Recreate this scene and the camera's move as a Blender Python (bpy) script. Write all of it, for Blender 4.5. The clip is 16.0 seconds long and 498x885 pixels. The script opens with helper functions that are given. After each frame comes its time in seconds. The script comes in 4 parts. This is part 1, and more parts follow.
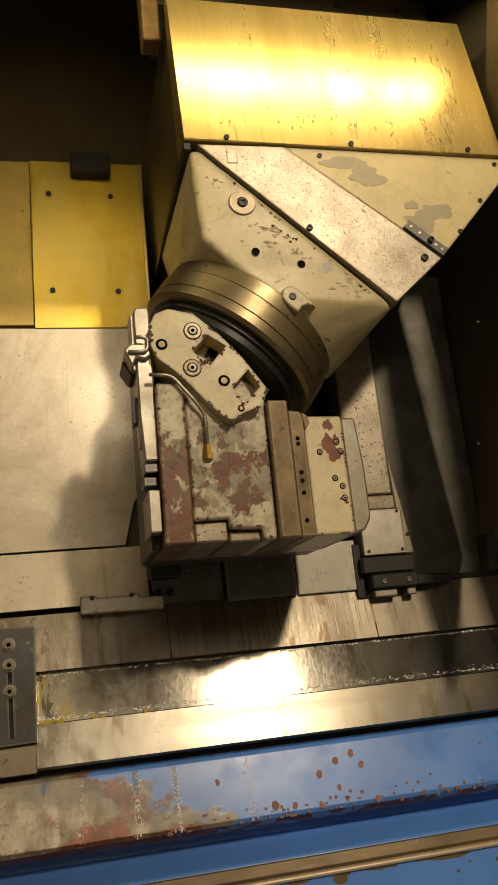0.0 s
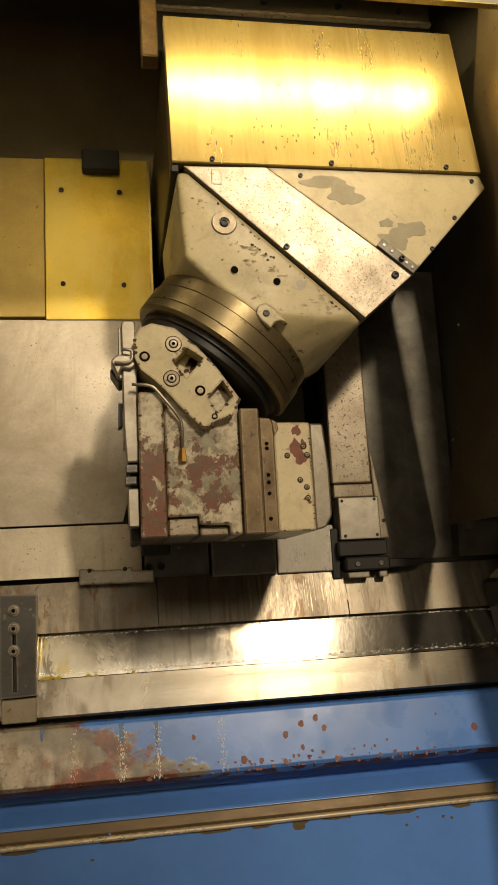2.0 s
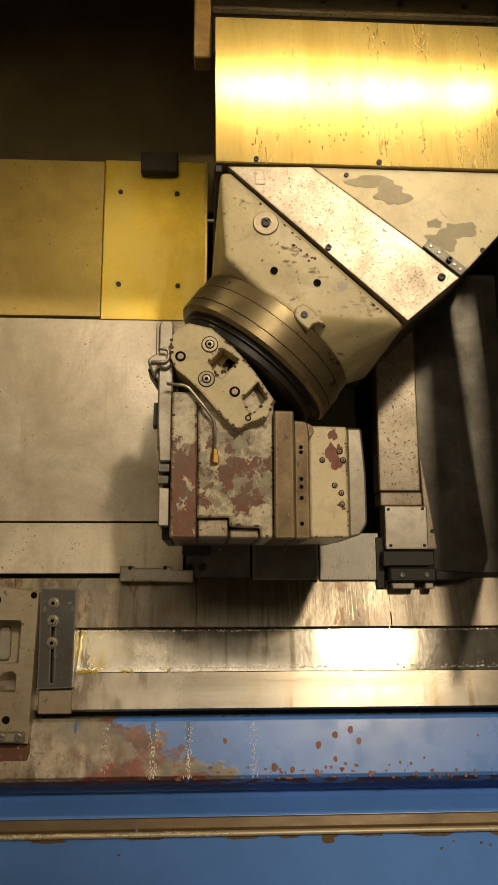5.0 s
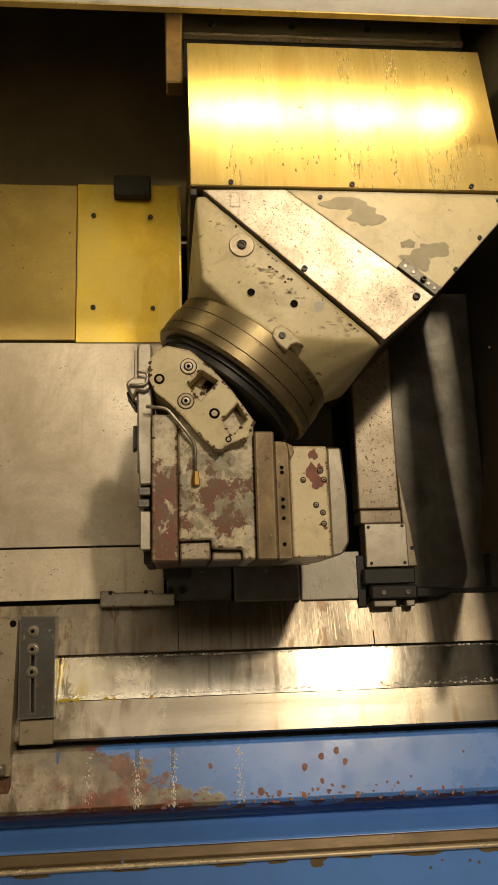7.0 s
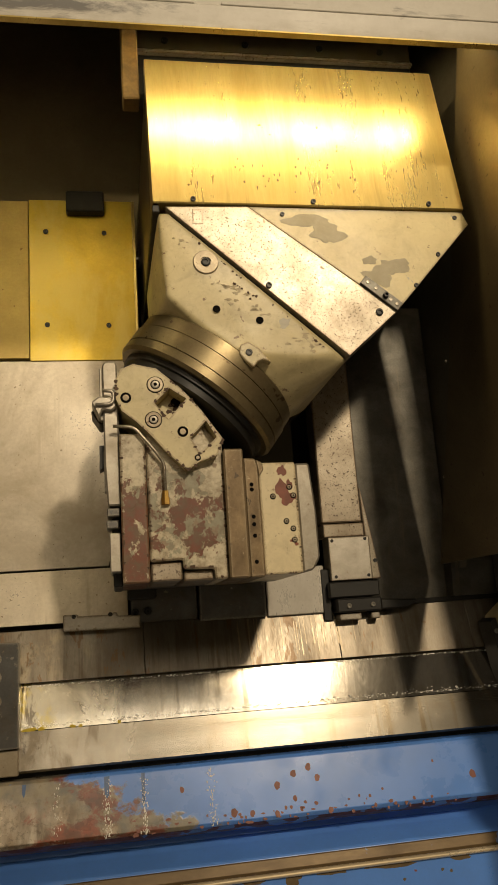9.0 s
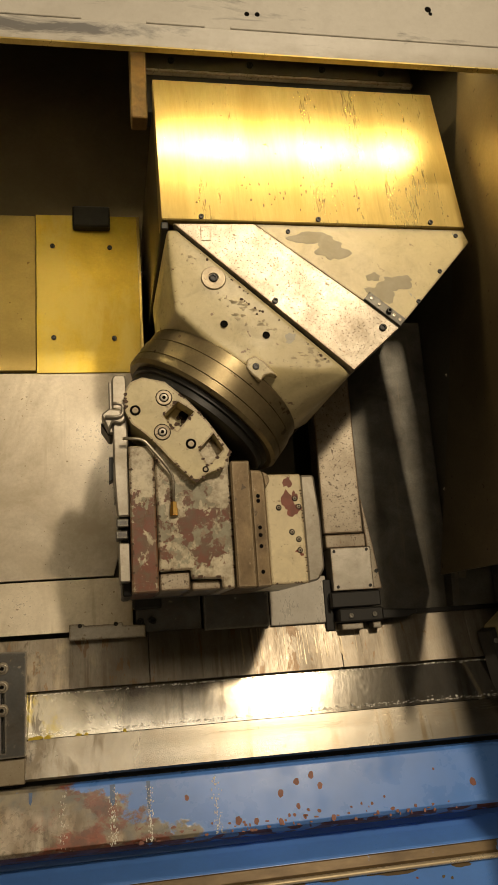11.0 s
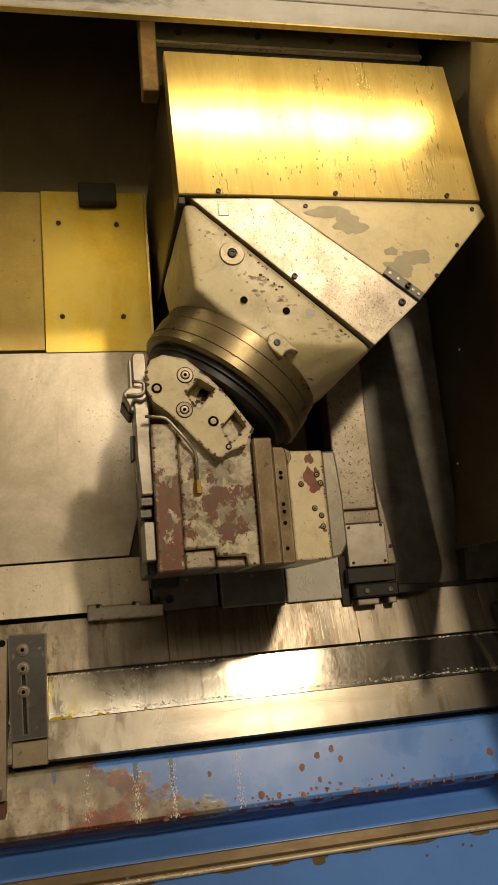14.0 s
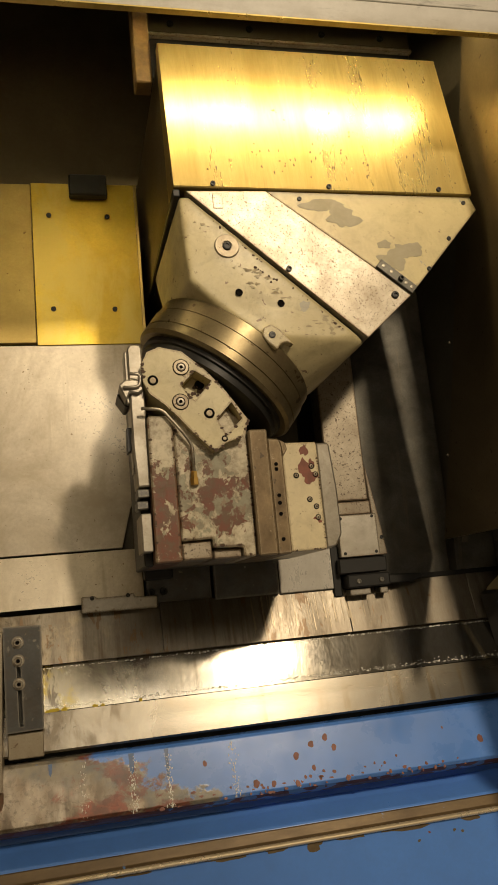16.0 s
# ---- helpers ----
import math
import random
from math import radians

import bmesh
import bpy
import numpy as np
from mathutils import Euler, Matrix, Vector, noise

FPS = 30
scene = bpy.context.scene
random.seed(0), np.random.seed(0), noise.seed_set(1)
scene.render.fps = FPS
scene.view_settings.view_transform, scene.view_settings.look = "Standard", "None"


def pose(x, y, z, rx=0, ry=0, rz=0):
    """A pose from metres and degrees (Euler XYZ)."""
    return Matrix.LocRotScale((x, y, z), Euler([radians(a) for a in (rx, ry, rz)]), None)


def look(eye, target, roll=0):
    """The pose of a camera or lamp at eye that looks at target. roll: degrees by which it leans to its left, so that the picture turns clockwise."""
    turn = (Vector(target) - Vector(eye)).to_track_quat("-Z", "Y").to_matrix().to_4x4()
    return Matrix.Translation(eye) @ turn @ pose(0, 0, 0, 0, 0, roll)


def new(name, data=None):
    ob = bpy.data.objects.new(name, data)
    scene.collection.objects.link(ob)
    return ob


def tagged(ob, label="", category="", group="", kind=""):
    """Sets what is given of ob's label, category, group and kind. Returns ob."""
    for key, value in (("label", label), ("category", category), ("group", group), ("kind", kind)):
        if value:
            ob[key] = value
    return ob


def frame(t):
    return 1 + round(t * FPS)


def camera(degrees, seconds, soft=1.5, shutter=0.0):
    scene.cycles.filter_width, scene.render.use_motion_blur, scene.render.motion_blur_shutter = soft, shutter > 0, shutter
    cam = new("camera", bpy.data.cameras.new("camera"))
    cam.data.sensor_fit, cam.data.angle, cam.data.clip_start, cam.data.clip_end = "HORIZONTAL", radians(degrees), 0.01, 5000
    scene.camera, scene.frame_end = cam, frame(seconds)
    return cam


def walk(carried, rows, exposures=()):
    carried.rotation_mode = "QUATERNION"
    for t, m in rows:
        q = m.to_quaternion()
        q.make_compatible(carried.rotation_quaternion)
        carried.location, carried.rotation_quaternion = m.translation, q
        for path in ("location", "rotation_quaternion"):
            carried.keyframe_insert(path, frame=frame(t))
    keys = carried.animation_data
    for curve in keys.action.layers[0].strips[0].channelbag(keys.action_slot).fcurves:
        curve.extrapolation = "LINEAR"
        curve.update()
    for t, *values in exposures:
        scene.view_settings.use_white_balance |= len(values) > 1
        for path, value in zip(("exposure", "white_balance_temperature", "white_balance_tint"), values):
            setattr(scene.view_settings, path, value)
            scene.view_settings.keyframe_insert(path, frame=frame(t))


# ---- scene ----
cam = camera(34.97, 16.0, soft=1.6)
walk(cam, [
    (0.0, pose(-0.3993, -1.8086, 1.5667, 75.083, -1.288, -13.598)),
    (0.5, pose(-0.4036, -1.8085, 1.6135, 74.147, -1.477, -13.355)),
    (1.0, pose(-0.3781, -1.8489, 1.6728, 73.300, -1.848, -10.983)),
    (1.5, pose(-0.2814, -1.9281, 1.7462, 71.388, -2.135, -9.371)),
    (2.0, pose(-0.2801, -1.9421, 1.7412, 70.268, -1.892, -9.584)),
    (2.5, pose(-0.2909, -1.9302, 1.7273, 69.194, -2.491, -10.678)),
    (3.0, pose(-0.2332, -1.9350, 1.7309, 69.252, -2.941, -8.294)),
    (3.5, pose(-0.1811, -1.9388, 1.7317, 69.749, -1.981, -4.078)),
    (6.0, pose(-0.1522, -1.9383, 1.7368, 70.677, -1.364, -2.660)),
    (6.5, pose(-0.1392, -1.9348, 1.7356, 71.111, -1.525, -2.779)),
    (7.0, pose(-0.1841, -1.9345, 1.7372, 71.843, -0.958, -5.123)),
    (7.5, pose(-0.2609, -1.9362, 1.7471, 72.549, -0.432, -9.042)),
    (8.0, pose(-0.2585, -1.9198, 1.7412, 73.020, -1.184, -10.273)),
    (8.5, pose(-0.2461, -1.9125, 1.7403, 72.810, -1.187, -9.942)),
    (11.0, pose(-0.2809, -1.9382, 1.7537, 73.622, -1.523, -10.436)),
    (11.5, pose(-0.2949, -1.9382, 1.7521, 73.744, -1.572, -10.796)),
    (12.0, pose(-0.3067, -1.9382, 1.7516, 73.578, -1.485, -10.922)),
    (12.5, pose(-0.3233, -1.9339, 1.7491, 73.280, -1.453, -11.188)),
    (13.0, pose(-0.3341, -1.9267, 1.7472, 72.904, -1.298, -11.379)),
    (13.5, pose(-0.3493, -1.9188, 1.7439, 72.514, -1.241, -11.740)),
    (14.0, pose(-0.3593, -1.9180, 1.7432, 72.236, -1.192, -11.951)),
    (14.5, pose(-0.3724, -1.9215, 1.7433, 72.164, -1.229, -12.207)),
    (15.0, pose(-0.3910, -1.9221, 1.7419, 72.046, -1.334, -12.607)),
    (15.5, pose(-0.3913, -1.9238, 1.7419, 71.972, -1.401, -12.987)),
    (16.0, pose(-0.3916, -1.9218, 1.7414, 71.830, -1.464, -13.373)),
])

# ---- frame of the slant bed: x along the machine, v up the slope, n out of it ----
SLANT = radians(30)
M = Matrix(((1, 0, 0, 0), (0, math.sin(SLANT), -math.cos(SLANT), 0), (0, math.cos(SLANT), math.sin(SLANT), 1.1), (0, 0, 0, 1)))

# ---- world and lamps ----
world = bpy.data.worlds.new("hall_air")
scene.world = world
world.use_nodes = True
world.node_tree.nodes["Background"].inputs[0].default_value = (1.0, 0.9, 0.75, 1)
world.node_tree.nodes["Background"].inputs[1].default_value = 0.02
scene.view_settings.exposure = 0.0


def area(name, eye, target, sx, sy, watts, colour, spread=180):
    data = bpy.data.lights.new(name, "AREA")
    data.shape, data.size, data.size_y = "RECTANGLE", sx, sy
    data.energy, data.color, data.spread = watts, colour, radians(spread)
    ob = new(name, data)
    ob.matrix_world = look(M @ Vector(eye), M @ Vector(target))
    return ob


# work lamp tubes behind the door header; behind the viewer a workshop key light and two added fill lights
for cx, w, watts in ((0.10, 0.48, 2.2), (0.44, 0.12, 0.5), (-0.17, 1.38, 2.3)):
    area("work_lamp_light", (cx, 0.782, 0.662), (cx, 0.56, 0.30), w, 0.022, watts, (1.0, 0.79, 0.42))
KEY_AND_FILLS = (("key_lamp", (1.98, 3.72, 8.0), (0.1, -0.2, 0.1), 0.42, 0.42, 395, (1.0, 0.80, 0.54)),
              ("left_fill", (-1.6, 2.6, 7.0), (0.0, 0.0, 0.3), 3.2, 1.4, 32, (1.0, 0.80, 0.54)),
              ("rear_fill", (0.0, 1.4, 4.9), (0.0, -2.9, 3.0), 2.0, 0.9, 24, (1.0, 0.84, 0.62)))
for nm, eye, aim, sx, sy, watts, colour in KEY_AND_FILLS:
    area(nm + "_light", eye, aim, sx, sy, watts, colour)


# ---- materials ----
def nodes_of(name):
    m = bpy.data.materials.new(name)
    m.use_nodes = True
    nt = m.node_tree
    return m, nt, nt.nodes["Principled BSDF"]


def link(nt, a, b):
    nt.links.new(a, b)


def coords(nt, stretch=(1, 1, 1)):
    c = nt.nodes.new("ShaderNodeTexCoord")
    mp = nt.nodes.new("ShaderNodeMapping")
    mp.inputs["Scale"].default_value = stretch
    link(nt, c.outputs["Object"], mp.inputs[0])
    return mp.outputs[0]


def noise_of(nt, scale, detail=4, rough=0.6, stretch=(1, 1, 1), warp=0.0):
    n = nt.nodes.new("ShaderNodeTexNoise")
    n.inputs["Scale"].default_value, n.inputs["Detail"].default_value, n.inputs["Roughness"].default_value = scale, detail, rough
    n.inputs["Distortion"].default_value = warp
    link(nt, coords(nt, stretch), n.inputs["Vector"])
    return n.outputs["Fac"]


def ramp(nt, fac, a, b, ca=(0, 0, 0, 1), cb=(1, 1, 1, 1)):
    r = nt.nodes.new("ShaderNodeValToRGB")
    r.color_ramp.elements[0].position, r.color_ramp.elements[1].position = a, b
    r.color_ramp.elements[0].color, r.color_ramp.elements[1].color = ca, cb
    link(nt, fac, r.inputs[0])
    return r.outputs[0]


def mixc(nt, fac, a, b, blend="MIX"):
    x = nt.nodes.new("ShaderNodeMix")
    x.data_type, x.blend_type = "RGBA", blend
    if isinstance(fac, (int, float)):
        x.inputs[0].default_value = fac
    else:
        link(nt, fac, x.inputs[0])
    for s, c in ((x.inputs[6], a), (x.inputs[7], b)):
        if isinstance(c, tuple):
            s.default_value = (*c[:3], 1)
        else:
            link(nt, c, s)
    return x.outputs[2]


def mathn(nt, op, a, b):
    x = nt.nodes.new("ShaderNodeMath")
    x.operation = op
    for s, c in zip(x.inputs, (a, b)):
        if isinstance(c, (int, float)):
            s.default_value = c
        else:
            link(nt, c, s)
    return x.outputs[0]


def bump(nt, bsdf, h, strength=0.2, dist=0.002):
    b = nt.nodes.new("ShaderNodeBump")
    b.inputs["Strength"].default_value, b.inputs["Distance"].default_value = strength, dist
    link(nt, h, b.inputs["Height"])
    link(nt, b.outputs[0], bsdf.inputs["Normal"])


def edge_mask(nt, radius, raggedness=45):
    """1 along outer edges, broken up by noise: where paint rubs off."""
    bev = nt.nodes.new("ShaderNodeBevel")
    bev.samples = 4
    bev.inputs["Radius"].default_value = radius
    geo = nt.nodes.new("ShaderNodeNewGeometry")
    dot = nt.nodes.new("ShaderNodeVectorMath")
    dot.operation = "DOT_PRODUCT"
    link(nt, bev.outputs[0], dot.inputs[0])
    link(nt, geo.outputs["Normal"], dot.inputs[1])
    f = mathn(nt, "SUBTRACT", 1.0, dot.outputs["Value"])
    f = mathn(nt, "MULTIPLY", f, 7.0)
    f = mathn(nt, "ADD", f, mathn(nt, "MULTIPLY", mathn(nt, "SUBTRACT", noise_of(nt, raggedness, 5, 0.7), 0.5), 2.2))
    return ramp(nt, f, 0.30, 0.42)


def surface(name, base, dark, metal=0.0, rough=(0.35, 0.55), scale=9.0, grain=160.0, stretch=(1, 1, 1), chips=(), bumpy=0.15, spots=None, streak=None, grime=0.0, edge=None, zones=()):
    """Base colour clouded towards dark, fine grain, and chips: rows of (colour, noise scale, threshold, metal)."""
    m, nt, b = nodes_of(name)
    big = noise_of(nt, scale, 5, 0.62, stretch, 0.4)
    fine = noise_of(nt, grain, 3, 0.7, stretch)
    col = mixc(nt, ramp(nt, big, 0.35, 0.72), base, dark)
    col = mixc(nt, mathn(nt, "MULTIPLY", ramp(nt, fine, 0.35, 0.7), 0.35), col, dark)
    met = metal
    for colour, sc, th, me in chips:
        f = ramp(nt, noise_of(nt, sc, 6, 0.55, (1, 1, 1), 0.3), th, th + 0.012)
        col = mixc(nt, f, col, colour)
        if me != metal:
            x = nt.nodes.new("ShaderNodeMix")
            link(nt, f, x.inputs[0])
            x.inputs[3].default_value = me
            if isinstance(met, (int, float)):
                x.inputs[2].default_value = met
            else:
                link(nt, met, x.inputs[2])
            met = x.outputs[0]
    if spots:
        colour, sc, th = spots
        col = mixc(nt, ramp(nt, noise_of(nt, sc, 2, 0.5), th, th + 0.03), col, colour)
    if grime:
        f = mathn(nt, "MULTIPLY", ramp(nt, noise_of(nt, 21, 6, 0.7, warp=0.5), 0.46, 0.74), grime)
        f = mathn(nt, "ADD", f, mathn(nt, "MULTIPLY", ramp(nt, noise_of(nt, 95, 3, 0.7), 0.60, 0.72), grime * 0.7))
        col = mixc(nt, f, col, (0.13, 0.09, 0.05))
    if edge:
        col = mixc(nt, mathn(nt, "MULTIPLY", edge_mask(nt, 0.0075), 0.85), col, edge)
    if streak:
        colour, sc, th, amount = streak
        f = ramp(nt, noise_of(nt, sc, 4, 0.6, (1, 0.05, 0.05)), th, th + 0.12)
        f = mathn(nt, "MULTIPLY", f, ramp(nt, noise_of(nt, 5, 3, 0.6), 0.42, 0.6))
        col = mixc(nt, mathn(nt, "MULTIPLY", f, amount), col, colour)
    for colour, x0, x1, sc, th, how, soft, me in zones:
        sz = nt.nodes.new("ShaderNodeSeparateXYZ")
        link(nt, coords(nt), sz.inputs[0])
        fall = nt.nodes.new("ShaderNodeMapRange")
        link(nt, sz.outputs[0], fall.inputs[0])
        fall.inputs[1].default_value, fall.inputs[2].default_value = x0, x1
        fall.inputs[3].default_value, fall.inputs[4].default_value = 0.4, 0.0
        f = ramp(nt, mathn(nt, "ADD", noise_of(nt, sc, 6, 0.66, how, 0.5), fall.outputs[0]), th, th + soft)
        f = mathn(nt, "MULTIPLY", f, 0.85)
        col = mixc(nt, f, col, colour)
        x = nt.nodes.new("ShaderNodeMix")
        link(nt, f, x.inputs[0])
        x.inputs[3].default_value = me
        if isinstance(met, (int, float)):
            x.inputs[2].default_value = met
        else:
            link(nt, met, x.inputs[2])
        met = x.outputs[0]
    link(nt, col, b.inputs["Base Color"])
    if isinstance(met, (int, float)):
        b.inputs["Metallic"].default_value = met
    else:
        link(nt, met, b.inputs["Metallic"])
    mr = nt.nodes.new("ShaderNodeMapRange")
    mr.inputs[3].default_value, mr.inputs[4].default_value = rough
    link(nt, mathn(nt, "ADD", mathn(nt, "MULTIPLY", big, 0.6), mathn(nt, "MULTIPLY", fine, 0.4)), mr.inputs[0])
    mr.inputs[1].default_value, mr.inputs[2].default_value = 0.3, 0.7
    link(nt, mr.outputs[0], b.inputs["Roughness"])
    bump(nt, b, fine, bumpy, 0.001)
    return m


BRASSY = surface("oil_stained_steel", (0.74, 0.60, 0.25), (0.52, 0.38, 0.12), 0.85, (0.24, 0.36), 5, 90, (3, 0.35, 1), bumpy=0.10, spots=((0.12, 0.08, 0.03), 70, 0.74), streak=((0.30, 0.20, 0.06), 45, 0.55, 0.35))
BRASS_PANEL = surface("yellowed_sheet_steel", (0.72, 0.53, 0.075), (0.50, 0.355, 0.05), 0.7, (0.34, 0.50), 4, 140, (1, 1, 1), bumpy=0.02, spots=((0.3, 0.2, 0.06), 60, 0.76), grime=0.12, zones=(((0.60, 0.47, 0.12), 5, 6, 7, 0.85, (1, 0.5, 1), 0.3, 0.6),))
BRASS_DULL = surface("dull_yellowed_sheet", (0.52, 0.40, 0.13), (0.36, 0.26, 0.08), 0.6, (0.40, 0.58), 4, 140, (1, 1, 1), bumpy=0.08, spots=((0.26, 0.17, 0.05), 50, 0.70), grime=0.12)
SHEET = surface("smeared_stainless_sheet", (0.70, 0.635, 0.52), (0.40, 0.35, 0.265), 0.42, (0.22, 0.50), 3.4, 120, (1, 1, 1), bumpy=0.06, spots=((0.2, 0.15, 0.09), 90, 0.71), streak=((0.26, 0.21, 0.13), 30, 0.56, 0.4), grime=0.2,
                zones=(((0.37, 0.31, 0.215), 5, 6, 4, 0.84, (1, 0.7, 1), 0.26, 0.4),))
CREAM = surface("worn_cream_paint", (0.59, 0.515, 0.30), (0.47, 0.395, 0.215), 0.0, (0.32, 0.5), 7, 130, chips=(((0.36, 0.34, 0.26), 13, 0.68, 0.0), ((0.22, 0.15, 0.085), 38, 0.67, 0.1)), bumpy=0.12, grime=0.35, edge=(0.20, 0.13, 0.07))
CREAM_GREY = surface("cream_paint_with_grey_patches", (0.61, 0.52, 0.275), (0.51, 0.42, 0.21), 0.0, (0.28, 0.46), 7, 130, chips=(((0.33, 0.32, 0.26), 11, 0.68, 0.0),), bumpy=0.1, grime=0.25, edge=(0.20, 0.13, 0.07))
WHITE_RED = surface("cream_enamel_with_red_chips", (0.72, 0.63, 0.42), (0.62, 0.53, 0.34), 0.0, (0.3, 0.45), 8, 130, chips=(((0.20, 0.13, 0.08), 60, 0.70, 0.0),), bumpy=0.08, grime=0.25, edge=(0.20, 0.13, 0.07))
RUSTY = surface("stained_ground_steel", (0.42, 0.365, 0.27), (0.27, 0.22, 0.155), 0.5, (0.38, 0.6), 11, 220, (1, 1, 1), chips=(((0.15, 0.10, 0.055), 70, 0.65, 0.1), ((0.22, 0.16, 0.10), 18, 0.66, 0.2)), bumpy=0.3)
COLLAR = surface("brown_oxidised_steel", (0.24, 0.17, 0.088), (0.105, 0.07, 0.034), 0.3, (0.40, 0.60), 26, 260, (1, 0.6, 1), chips=(((0.34, 0.27, 0.17), 75, 0.68, 0.4), ((0.06, 0.04, 0.02), 48, 0.65, 0.1)), bumpy=0.5, grime=0.55, edge=(0.30, 0.24, 0.155))
RING = surface("turned_ring_steel", (0.27, 0.225, 0.125), (0.14, 0.105, 0.06), 0.8, (0.30, 0.46), 7, 150, (1, 1, 1), bumpy=0.1, spots=((0.10, 0.07, 0.035), 40, 0.68))
STEEL = surface("bare_machined_steel", (0.60, 0.57, 0.51), (0.40, 0.37, 0.31), 0.85, (0.28, 0.48), 14, 220, bumpy=0.14, grime=0.3, edge=(0.22, 0.17, 0.11))
# pale base stands in for the light the drip plate mirrors
BRIGHT = surface("bright_steel_with_reflection", (0.74, 0.71, 0.65), (0.52, 0.49, 0.43), 0.35, (0.22, 0.40), 9, 160, (1, 0.4, 1), bumpy=0.06, streak=((0.34, 0.30, 0.22), 30, 0.54, 0.5), grime=0.2)
SPECKLED = surface("speckled_corroded_steel", (0.45, 0.41, 0.34), (0.29, 0.25, 0.185), 0.45, (0.25, 0.46), 9, 200, chips=(((0.12, 0.09, 0.06), 300, 0.615, 0.1), ((0.18, 0.14, 0.095), 120, 0.65, 0.2)), bumpy=0.35, grime=0.45, edge=(0.20, 0.13, 0.08))
WAY = surface("oily_way_cover_steel", (0.225, 0.20, 0.16), (0.095, 0.08, 0.06), 0.70, (0.28, 0.48), 4, 150, (2.2, 0.5, 1), chips=(((0.12, 0.075, 0.035), 26, 0.71, 0.2),), bumpy=0.14, streak=((0.06, 0.042, 0.022), 55, 0.50, 0.6), grime=0.4,
              zones=(((0.31, 0.255, 0.165), -0.55, -0.15, 12, 0.76, (1, 0.5, 1), 0.30, 0.3), ((0.07, 0.05, 0.025), -0.50, -0.20, 60, 0.86, (1, 0.6, 1), 0.16, 0.2), ((0.13, 0.075, 0.03), 0.45, 0.55, 30, 0.99, (1, 0.10, 1), 0.18, 0.3)))
# pale left zones of both ways: milky film, plus reflected hall light as colour
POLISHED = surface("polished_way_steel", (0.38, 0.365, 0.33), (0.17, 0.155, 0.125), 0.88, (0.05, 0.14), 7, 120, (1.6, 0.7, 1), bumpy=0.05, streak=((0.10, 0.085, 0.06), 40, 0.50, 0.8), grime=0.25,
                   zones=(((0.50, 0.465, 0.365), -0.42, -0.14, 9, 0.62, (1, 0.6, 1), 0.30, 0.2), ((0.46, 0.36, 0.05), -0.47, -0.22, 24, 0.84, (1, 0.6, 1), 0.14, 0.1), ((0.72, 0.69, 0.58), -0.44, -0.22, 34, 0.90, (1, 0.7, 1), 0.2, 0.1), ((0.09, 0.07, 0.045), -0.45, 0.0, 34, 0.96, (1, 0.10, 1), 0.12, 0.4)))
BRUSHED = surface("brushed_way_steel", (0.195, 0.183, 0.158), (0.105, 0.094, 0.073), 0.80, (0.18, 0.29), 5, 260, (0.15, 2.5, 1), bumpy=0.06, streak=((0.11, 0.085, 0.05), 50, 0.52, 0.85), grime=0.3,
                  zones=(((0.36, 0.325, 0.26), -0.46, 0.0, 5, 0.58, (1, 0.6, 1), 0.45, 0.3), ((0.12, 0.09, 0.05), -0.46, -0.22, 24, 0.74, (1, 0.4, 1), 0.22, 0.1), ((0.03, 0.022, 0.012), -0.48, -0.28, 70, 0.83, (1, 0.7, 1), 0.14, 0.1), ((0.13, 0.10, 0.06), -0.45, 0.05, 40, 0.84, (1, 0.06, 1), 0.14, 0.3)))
BLUE = surface("blue_machine_enamel", (0.11, 0.285, 0.82), (0.09, 0.235, 0.68), 0.0, (0.25, 0.42), 5, 130, chips=(((0.25, 0.07, 0.04), 22, 0.73, 0.0), ((0.03, 0.04, 0.06), 48, 0.75, 0.0)), bumpy=0.08, grime=0.06)


